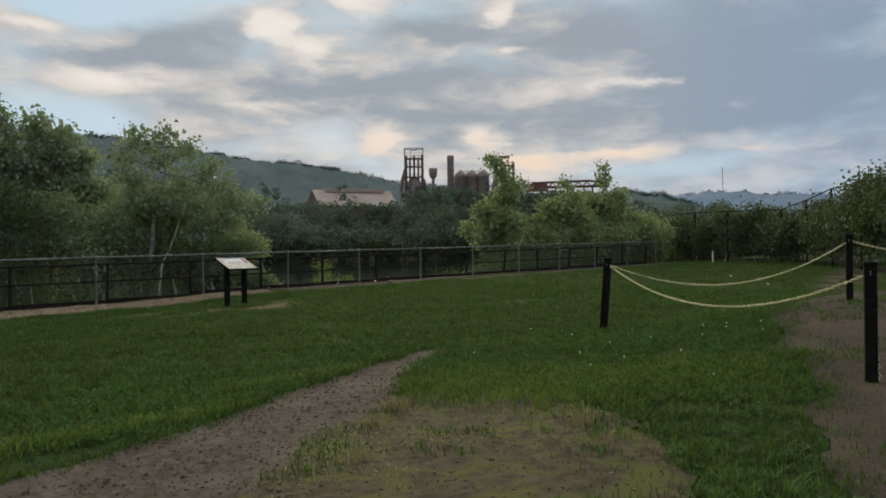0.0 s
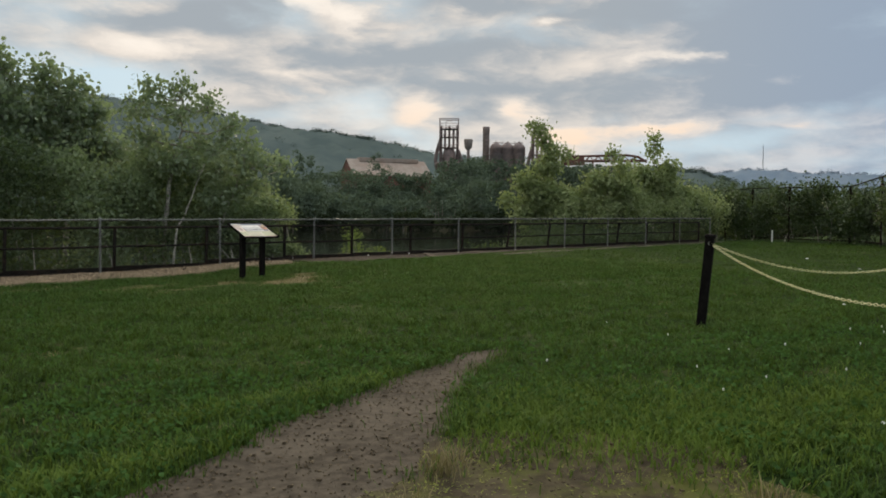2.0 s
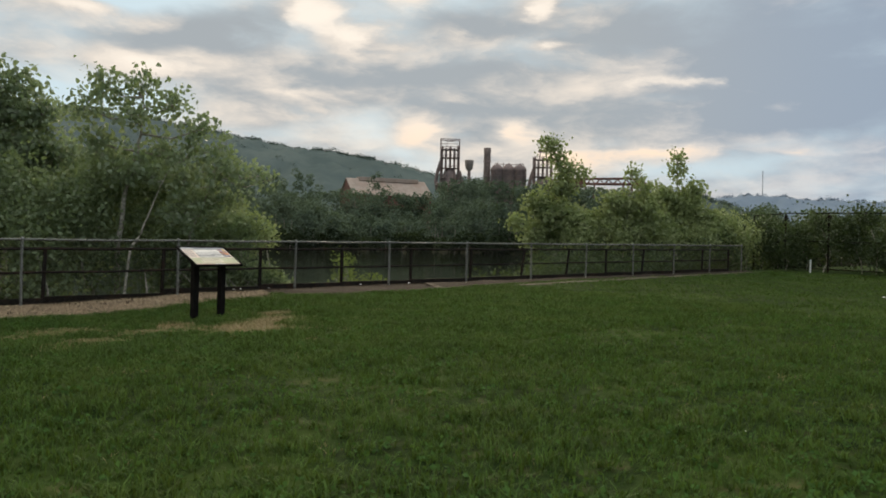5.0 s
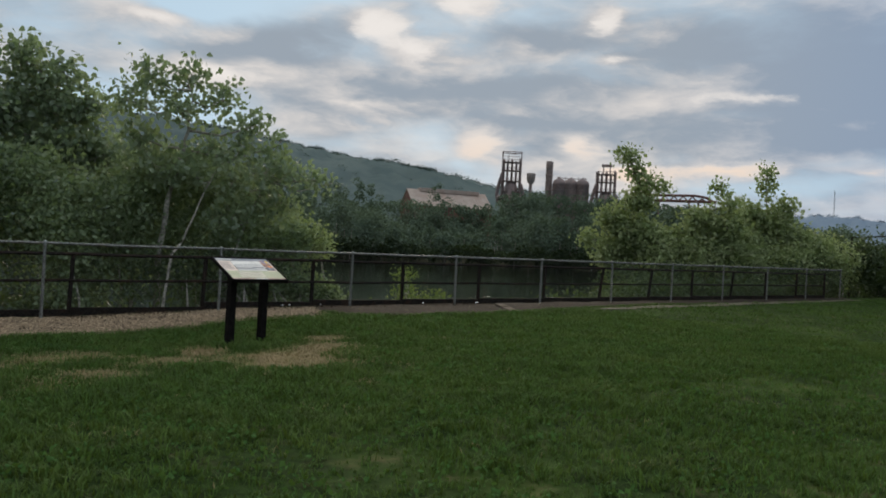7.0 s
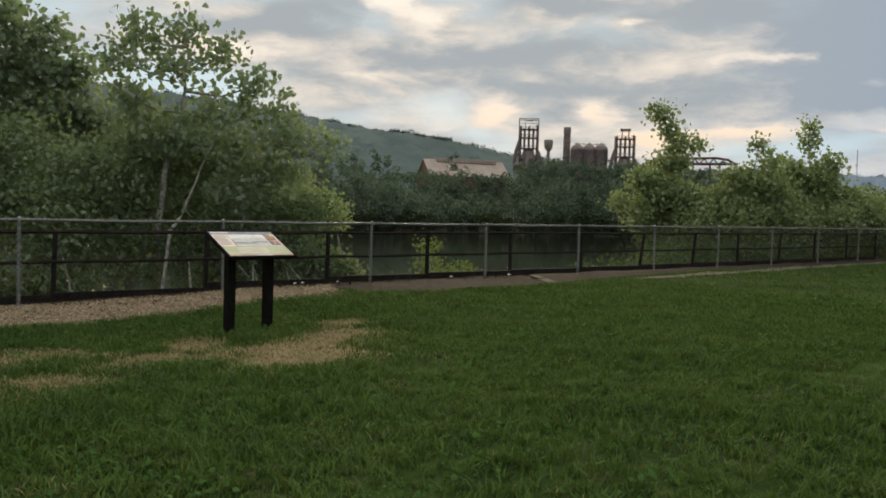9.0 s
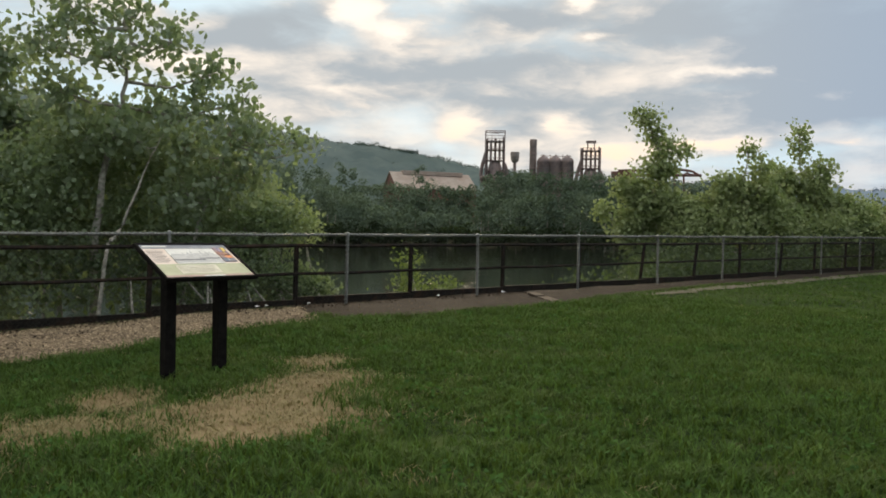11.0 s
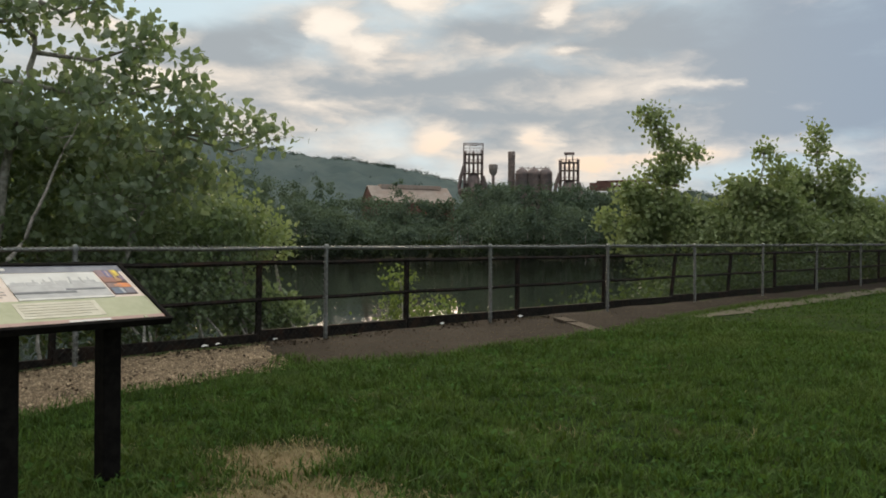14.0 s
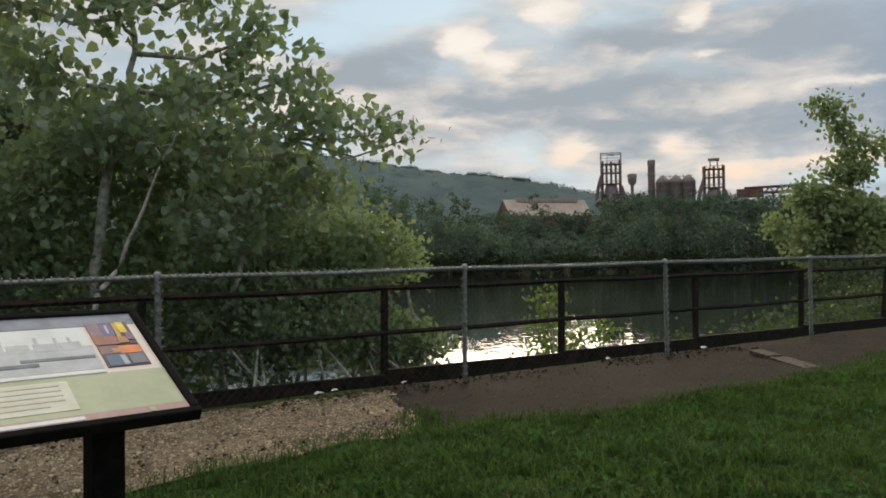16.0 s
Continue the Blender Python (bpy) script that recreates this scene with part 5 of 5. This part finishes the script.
# Lower part of these bushes, its shade painted by the darker leaf copy.
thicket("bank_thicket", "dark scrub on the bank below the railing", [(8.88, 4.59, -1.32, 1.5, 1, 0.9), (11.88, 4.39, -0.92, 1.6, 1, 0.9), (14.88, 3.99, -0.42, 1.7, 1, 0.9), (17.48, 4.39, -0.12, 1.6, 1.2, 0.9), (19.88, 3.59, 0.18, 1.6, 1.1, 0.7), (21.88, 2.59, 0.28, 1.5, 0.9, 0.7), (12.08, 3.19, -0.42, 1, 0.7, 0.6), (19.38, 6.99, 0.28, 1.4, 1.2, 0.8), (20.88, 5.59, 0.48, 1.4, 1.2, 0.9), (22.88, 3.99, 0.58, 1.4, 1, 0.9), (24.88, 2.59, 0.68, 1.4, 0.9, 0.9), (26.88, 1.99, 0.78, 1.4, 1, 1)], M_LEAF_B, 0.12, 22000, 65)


# ---- overgrown tall fence at the lawn's end ----
def vine_fence():
    ob = base("tall_fence", "tall dark steel fence half hidden by vines", "fence")
    line = [(30.19, 2.15), (28.71, -0.1), (27.49, -2.59), (26.49, -5.86), (23.7, -8.06), (20.81, -10.07), (17.69, -12.09), (13.79, -14.37)]
    tops = [3.03, 3.08, 3.03, 2.97, 3.25, 3.53, 3.53, 3.42]
    for (x, y), t in zip(line, tops):
        part("fence_post", Soup().tube([(x, y, float(ground_z(x, y)) - 0.1), (x, y, t)], 0.045, 8), M_DARKSTEEL, ob, smooth=True)
    for (a, b, ta, tb) in zip(line, line[1:], tops, tops[1:]):
        for f in (1.0, 0.52, 0.06):
            za, zb = float(ground_z(*a)), float(ground_z(*b))
            part("rail", Soup().tube([(*a, za + (ta - za) * f - 0.02), (*b, zb + (tb - zb) * f - 0.02)], 0.028, 6), M_DARKSTEEL, ob)
    wire = Soup()
    for a, b, ta, tb in zip(line, line[1:], tops, tops[1:]):
        n = int(math.hypot(b[0] - a[0], b[1] - a[1]) / 0.14)
        for k in range(n):
            for s in (-1, 1):
                f, g = k / n, min(1, max(0, (k + s * 14) / n))
                p, q = [(a[0] + (b[0] - a[0]) * u, a[1] + (b[1] - a[1]) * u) for u in (f, g)]
                wire.tube([(*p, float(ground_z(*p))), (*q, ta + (tb - ta) * g)], 0.003, 3, False)
    tagged(part("wire_mesh", wire, M_DARKSTEEL, ob), kind="stuff")


vine_fence()
thicket("vines", "dark vines smothering the tall fence", [(29.3, 1.12, 1.78, 0.8, 0.8, 1.2), (28.2, -0.98, 1.58, 0.6, 0.6, 1.1), (27.7, -2.08, 2.58, 0.5, 0.5, 0.5), (27.3, -3.58, 1.88, 0.6, 0.8, 1.2), (27, -4.38, 2.78, 0.5, 0.6, 0.4), (26.7, -5.58, 1.28, 0.7, 0.9, 0.8), (25.5, -6.78, 1.58, 0.9, 0.8, 1.1), (28.9, 0.22, 0.98, 0.6, 0.8, 0.6)], M_VINE, 0.14, 12000, 71, "vine")
thicket("vines", "dark vines and scrub heaped over the fence", [(22.17, -9.33, 1.73, 1, 0.8, 1), (20.67, -10.53, 1.83, 1, 0.8, 1.2), (18.97, -11.63, 2.23, 1, 0.9, 1.3), (17.77, -12.43, 3.03, 1, 0.9, 0.8), (16.77, -13.03, 2.13, 1.2, 0.9, 1.3), (15.17, -14.13, 2.63, 1.2, 1, 1.1), (23.17, -8.73, 2.63, 0.6, 0.5, 0.4), (13.37, -15.23, 2.23, 1.4, 1.1, 1.3)], M_VINE, 0.13, 20000, 72, "vine")
thicket("vines", "dark scrub behind the tall fence", [(31.83, -0.59, 1.89, 1.3, 1.6, 1.3), (30.63, -4.09, 1.79, 1.3, 1.6, 1.2), (29.23, -7.49, 1.89, 1.5, 1.5, 1.2), (26.33, -10.09, 2.09, 1.6, 1.4, 1.4), (32.83, 3.41, 1.69, 1.6, 1.4, 1.4), (22.33, -12.49, 2.19, 1.5, 1.2, 1.5)], M_VINE, 0.17, 13000, 73)


# ---- grass, stones and litter ----
BARE = [PATH_EDGE, GRAVEL, TRACK, PAVED, WEEDY]


def lawn_points(n, lo, hi, rng, keep=()):
    x, y = rng.uniform(lo[0], hi[0], n), rng.uniform(lo[1], hi[1], n)
    ok = np.ones(n, bool)
    for poly in BARE:
        ok &= ~inside(x, y, poly[::2])
    return x[ok], y[ok]


def worn(x, y):
    r = np.zeros(np.shape(x))
    for a, b, ra_, rb_, amp in DRY:
        r = np.maximum(r, amp - amp * np.sqrt(((x - a) / ra_) ** 2 + ((y - b) / rb_) ** 2))
    return r + 0.35 * wave(x, y, 3.1, 4.0)


def blades(soup, x, y, length, width, rng, bend=0.5):
    """Bent, tapered blades of two joined pieces."""
    n = len(x)
    z = ground_z(x, y) - 0.004
    t = rng.uniform(0, 2 * np.pi, n)
    h = length * rng.uniform(0.5, 1.3, n)
    out = bend * h * rng.uniform(0.3, 1.5, n)
    wd = width * rng.uniform(0.7, 1.4, n)
    d = np.stack([np.cos(t), np.sin(t), 0 * t], -1)
    side = np.stack([-np.sin(t), np.cos(t), 0 * t], -1) * wd[:, None] / 2
    p = np.stack([x, y, z], -1)
    mid = p + d * (out * 0.35)[:, None] + np.array([0, 0, 1.0]) * (h * 0.62)[:, None]
    tip = p + d * out[:, None] + np.array([0, 0, 1.0]) * (h * 0.92)[:, None]
    v = np.stack([p - side, p + side, mid + side * 0.8, mid - side * 0.8, tip], 1)
    k = np.arange(n)[:, None] * 5
    return soup.add(v, np.concatenate([k + np.array([[0, 1, 2]]), k + np.array([[0, 2, 3]]), k + np.array([[3, 2, 4]])], 0))


def lawn():
    rng = np.random.RandomState(81)
    green, straw = Soup(), Soup()
    for n, lo, hi, ln, wd, k in ((46000, (-14, -20), (-2, -1.5), 0.075, 0.0075, 5), (46000, (-8.5, -9.5), (6, -1.6), 0.070, 0.007, 4), (16000, (-24, -20), (-8, -1.7), 0.085, 0.012, 4), (46000, (-4, -19), (26, -0.9), 0.066, 0.0095, 4)):
        x, y = lawn_points(n, lo, hi, rng)
        tall = 0.70 + 0.60 * np.clip(wave(x, y, 1.1, 6.0) + 0.8 * wave(x, y, 3.7, 2.0) + 0.5 * wave(y, x, 8.3, 7.0), -0.6, 1.5) + rng.normal(0, 0.25, len(x))
        x, y, tall = (np.repeat(q, k) for q in (x, y, np.clip(tall, 0.25, 1.9)))
        x, y = x + rng.normal(0, 0.018, len(x)), y + rng.normal(0, 0.018, len(x))
        dry = worn(x, y) > rng.uniform(0.15, 0.80, len(x))
        blades(green, x[~dry], y[~dry], 0.92 * ln * tall[~dry], wd * 1.1, rng, 0.95)
        pick = dry & (rng.rand(len(x)) < 0.85)
        blades(straw, x[pick], y[pick], 0.042, 0.006, rng, 1.6)
    for n, lo, hi, tall in ((15000, (-13, -19), (5, -1.9), 0.074), (5200, (-8.5, -9.5), (5, -1.9), 0.066)):
        x, y = lawn_points(n, lo, hi, rng)
        keep = (wave(x, y, 0.9, 11.0) + 0.6 * wave(x, y, 2.7, 12.0) > rng.uniform(-1.2, 0.7, len(x))) & (worn(x, y) < 0.35)
        m = int(keep.sum())
        x, y, wide, high = (np.repeat(q, 12) for q in (x[keep], y[keep], rng.uniform(0.018, 0.055, m), tall * rng.uniform(0.75, 1.45, m)))
        x, y = x + wide * rng.normal(0, 1, len(x)), y + wide * rng.normal(0, 1, len(x))
        blades(green, x, y, high, 0.0085, rng, 0.9)
    for poly, n, lo, hi, cut in ((WEEDY, 5000, (-13.5, -21), (-8.4, -15), 0.30), (PAVED, 60000, (-12.6, -24), (16, -11), -0.06)):
        x, y = rng.uniform(lo[0], hi[0], n), rng.uniform(lo[1], hi[1], n)
        ok = inside(x, y, poly) & (wave(x * 0.6, y * 1.7, 1.3, 5.0) + 0.7 * wave(x, y, 4.1, 8.0) > cut)
        x, y = (np.repeat(q[ok], 3) + rng.normal(0, 0.03, 3 * int(ok.sum())) for q in (x, y))
        blades(green, x, y, 0.075, 0.009, rng, 0.6)
    tagged(part("grass", green, M_BLADE), "short rough green lawn grass", "grass", kind="stuff")
    for cx, cy, n in ((-10.65, -16.4, 90), (-10.5, -16.3, 60), (-11.1, -16.65, 50), (-10.05, -17.9, 80), (-9.85, -17.75, 60), (-10.5, -18.3, 40), (-11.8, -17.3, 40)):
        blades(straw, rng.normal(cx, 0.06, n), rng.normal(cy, 0.06, n), 0.11, 0.006, rng, 0.5)
    tagged(part("dry_grass", straw, M_STRAW), "dead straw-coloured grass in worn spots", "grass", kind="stuff")
    weeds = Soup()
    x, y = rng.uniform(-13, -8.4, 90000), rng.uniform(-20.5, -15.2, 90000)
    ok = inside(x, y, WEEDY) & (wave(x, y, 2.3, 9.0) + 0.6 * wave(x, y, 6.0, 3.0) - 1.1 * np.clip((-17.2 - y) / 1.5, 0, 1) > rng.uniform(-0.6, 0.6, len(x)))
    blades(weeds, x[ok], y[ok], 0.020, 0.010, rng, 1.6)
    tagged(part("weeds", weeds, M_MOSS), "low yellow-green weeds and moss on gravel", "weeds", kind="stuff")
    fresh = Soup()
    for cx, cy, sx, sy, n in ((-8.7, -17.0, 0.55, 0.4, 6000), (-9.3, -16.0, 0.5, 0.35, 4500), (-7.6, -17.6, 0.5, 0.4, 3500), (-12.2, -15.2, 0.7, 0.12, 2500), (-10.3, -14.5, 0.8, 0.12, 2500)):
        x, y = rng.normal(cx, sx, n), rng.normal(cy, sy, n)
        ok = ~inside(x, y, PATH_EDGE)
        blades(fresh, x[ok], y[ok], 0.075, 0.0095, rng, 0.9)
    tagged(part("fresh_grass", fresh, M_FRESH), "bright yellow-green tufts of fresh grass", "grass", kind="stuff")
    edge, SPREAD = Soup(), 0.08
    for poly, n in ((PATH_EDGE, 34), (GRAVEL, 44), (TRACK, 44), (PAVED, 30), (WEEDY, 24)):
        SPREAD = 0.34 if poly is WEEDY else 0.22 if poly is PAVED else 0.07 if poly is PATH_EDGE else 0.11
        for a, b in poly:
            if b > -1.0 and poly in (GRAVEL, TRACK) or any(q is not poly and bool(inside(np.array(a), np.array(b), q)) for q in (PATH_EDGE, WEEDY)):
                continue
            blades(edge, a + rng.normal(0, SPREAD, n), b + rng.normal(0, SPREAD, n), 0.075, 0.007, rng, 0.6)
    tagged(part("edge_grass", edge, M_BLADE), "ragged longer grass along the path edges", "grass", kind="stuff")
    clover, heads = Soup(), Soup()
    for k in range(2400):
        cx, cy = rng.uniform(-13, 4), rng.uniform(-19, -2)
        if k % 3 == 0:
            cx, cy = (rng.normal(-10.8, 1.7), rng.normal(-14.2, 0.8)) if k % 2 else (rng.normal(-6.6, 1.6), rng.normal(-16.6, 1.0))
        if any(bool(inside(np.array(cx), np.array(cy), q)) for q in BARE) or float(worn(np.array(cx), np.array(cy))) > 0.22:
            continue
        n = rng.randint(10, 26)
        p = np.stack([cx + rng.normal(0, 0.10, n), cy + rng.normal(0, 0.10, n), float(ground_z(cx, cy)) + rng.uniform(0.02, 0.07, n)], -1)
        leaves_at(clover, p, rng.uniform(0.028, 0.044), rng, 0.0, flat=0.8)
        if k % 120 == 0:
            for q in p[:1]:
                heads.lathe(q[0], q[1], [(0.002, 0.05 + q[2] - 0.03), (0.007, q[2] + 0.030), (0.0075, q[2] + 0.038), (0.003, q[2] + 0.046)], 6)
    tagged(part("clover", clover, M_CLOVER), "clumps of broad-leaved clover in the lawn", "clover", kind="stuff")
    tagged(part("clover_flowers", heads, M_FLOWER), "scattered small white clover flowers", "flowers", kind="stuff")


def stones(name, label, poly, n, lo, hi, size, seed, grit=M_GRIT, lift=0.012):
    rng = np.random.RandomState(seed)
    x, y = rng.uniform(lo[0], hi[0], n), rng.uniform(lo[1], hi[1], n)
    ok = inside(x, y, poly)
    x, y = x[ok], y[ok]
    m = len(x)
    cube = np.array([(-1, -1, -1), (1, -1, -1), (1, 1, -1), (-1, 1, -1), (-0.7, -0.7, 1), (0.7, -0.7, 1), (0.7, 0.7, 1), (-0.7, 0.7, 1)]) * 0.5
    s = size * rng.lognormal(0, 0.45, m)[:, None, None] * rng.uniform(0.6, 1.2, (m, 1, 3)) * np.array([1, 1, 0.6])
    v = (cube[None] + rng.normal(0, 0.10, (m, 8, 3))) * s
    t = rng.uniform(0, 6.28, m)
    c, q = np.cos(t)[:, None], np.sin(t)[:, None]
    v = np.stack([v[..., 0] * c - v[..., 1] * q + x[:, None], v[..., 0] * q + v[..., 1] * c + y[:, None], v[..., 2] + (ground_z(x, y) + lift)[:, None]], -1)
    f = np.array([(4, 5, 6, 7), (0, 1, 5, 4), (1, 2, 6, 5), (2, 3, 7, 6), (3, 0, 4, 7)])
    ob = part(name, Soup().add(v, (np.arange(m)[:, None, None] * 8 + f[None]).reshape(-1, 4)), grit)
    return tagged(ob, label, "gravel", kind="stuff")


def dead_leaves():
    """Fallen leaves drifted against the foot of the railing, thinner over the gravel."""
    rng = np.random.RandomState(96)
    n = 5200
    x = rng.uniform(-11, 4.5, n)
    y = np.where(rng.rand(n) < 0.68, 0.18 - np.abs(rng.normal(0, 0.22, n)), rng.uniform(-1.5, 0.1, n))
    ok = (wave(x, y, 1.7, 3.0) + 0.5 * wave(x, y, 5.1, 4.0) > rng.uniform(-0.9, 0.5, n)) & ((x < -1.0) | (y > -0.35))
    x, y = x[ok], y[ok]
    s = Soup()
    leaves_at(s, np.stack([x, y, ground_z(x, y) + 0.022 + rng.uniform(0, 0.006, len(x))], -1), 0.036, rng, 0.0, flat=0.25)
    tagged(part("dead_leaves", s, M_DEADLEAF), "dark fallen leaves drifted along the railing foot", "leaf litter", kind="stuff")


lawn()
dead_leaves()
stones("gravel", "tan angular gravel stones", GRAVEL, 28000, (-9, -1.95), (-0.6, 0.5), 0.0115, 91, M_STONE)
stones("gravel", "grit and small stones trodden into the path", PATH_EDGE, 16000, (-14.5, -19), (-7.4, -13.6), 0.009, 92)
stones("gravel", "grit on the bare dirt track", TRACK, 5000, (-1.5, -1.9), (12, 0.9), 0.010, 93)
stones("gravel", "grit and broken stone on the asphalt", PAVED, 9000, (-12, -23), (4, -14), 0.014, 94)
stones("gravel", "small stones among the weeds", WEEDY, 5000, (-13, -21), (-8.5, -15), 0.010, 95)


def slab():
    m = pose(3.72, -1.15, float(ground_z(3.72, -1.15)) + 0.02, 2, -1, -28)
    ob = base("concrete_slab", "broken pale concrete slab lying in the dirt track", "slab", at=tuple(m.translation))
    part("slab", Soup().box((-0.11, -0.55, -0.03), (0.11, 0.20, 0.012), 0.008, m.to_3x3().to_4x4()).box((-0.12, 0.24, -0.03), (0.08, 0.62, 0.018), 0.008, m.to_3x3().to_4x4() @ pose(0.02, 0, 0, 2, 1, 6)), M_SLAB, ob)


def litter(x, y, size, k):
    z = float(ground_z(x, y))
    rng = np.random.RandomState(k)
    v = np.array([(-1, -0.5, 0), (0, -0.6, 0.25), (1, -0.4, 0.05), (1, 0.5, 0.2), (0, 0.6, 0.45), (-1, 0.5, 0.1)]) * size + rng.normal(0, size * 0.08, (6, 3)) + np.array([0, 0, 0.04])
    low = v - np.array([0, 0, 0.004])
    ob = new("paper_scrap", Soup().add(np.vstack([v, low]), [[0, 1, 4, 5], [1, 2, 3, 4], [6, 7, 10, 11], [7, 8, 9, 10], [0, 1, 7, 6], [3, 4, 10, 9]]).mesh("paper_scrap", M_WHITE))
    ob.location = (x, y, z)
    return tagged(ob, "crumpled white scrap of paper in the grass", "litter", "litter in the grass")


slab()
for k, (x, y, r) in enumerate(((11.0, -9.9, 0.06), (-2.05, -15.4, 0.03), (-8.1, -17.7, 0.018), (7.2, -12.6, 0.04), (3.95, 0.2, 0.05), (1.4, 0.55, 0.04), (-1.55, 0.15, 0.04), (-1.35, 0.22, 0.03), (-0.6, 0.2, 0.025), (2.2, 0.18, 0.03))):
    litter(x, y, r, k)


def stake():
    z = float(ground_z(26.2, -2.3))
    ob = base("marker_stake", "short white marker stake at the fence foot", "stake", at=(26.2, -2.3, z))
    part("shaft", Soup().box((-0.03, -0.03, -0.1), (0.03, 0.03, 0.55), 0.006), M_WHITE, ob)
    part("cap", Soup().box((-0.038, -0.038, 0.55), (0.038, 0.038, 0.58), 0.008), M_WHITE, ob)


stake()
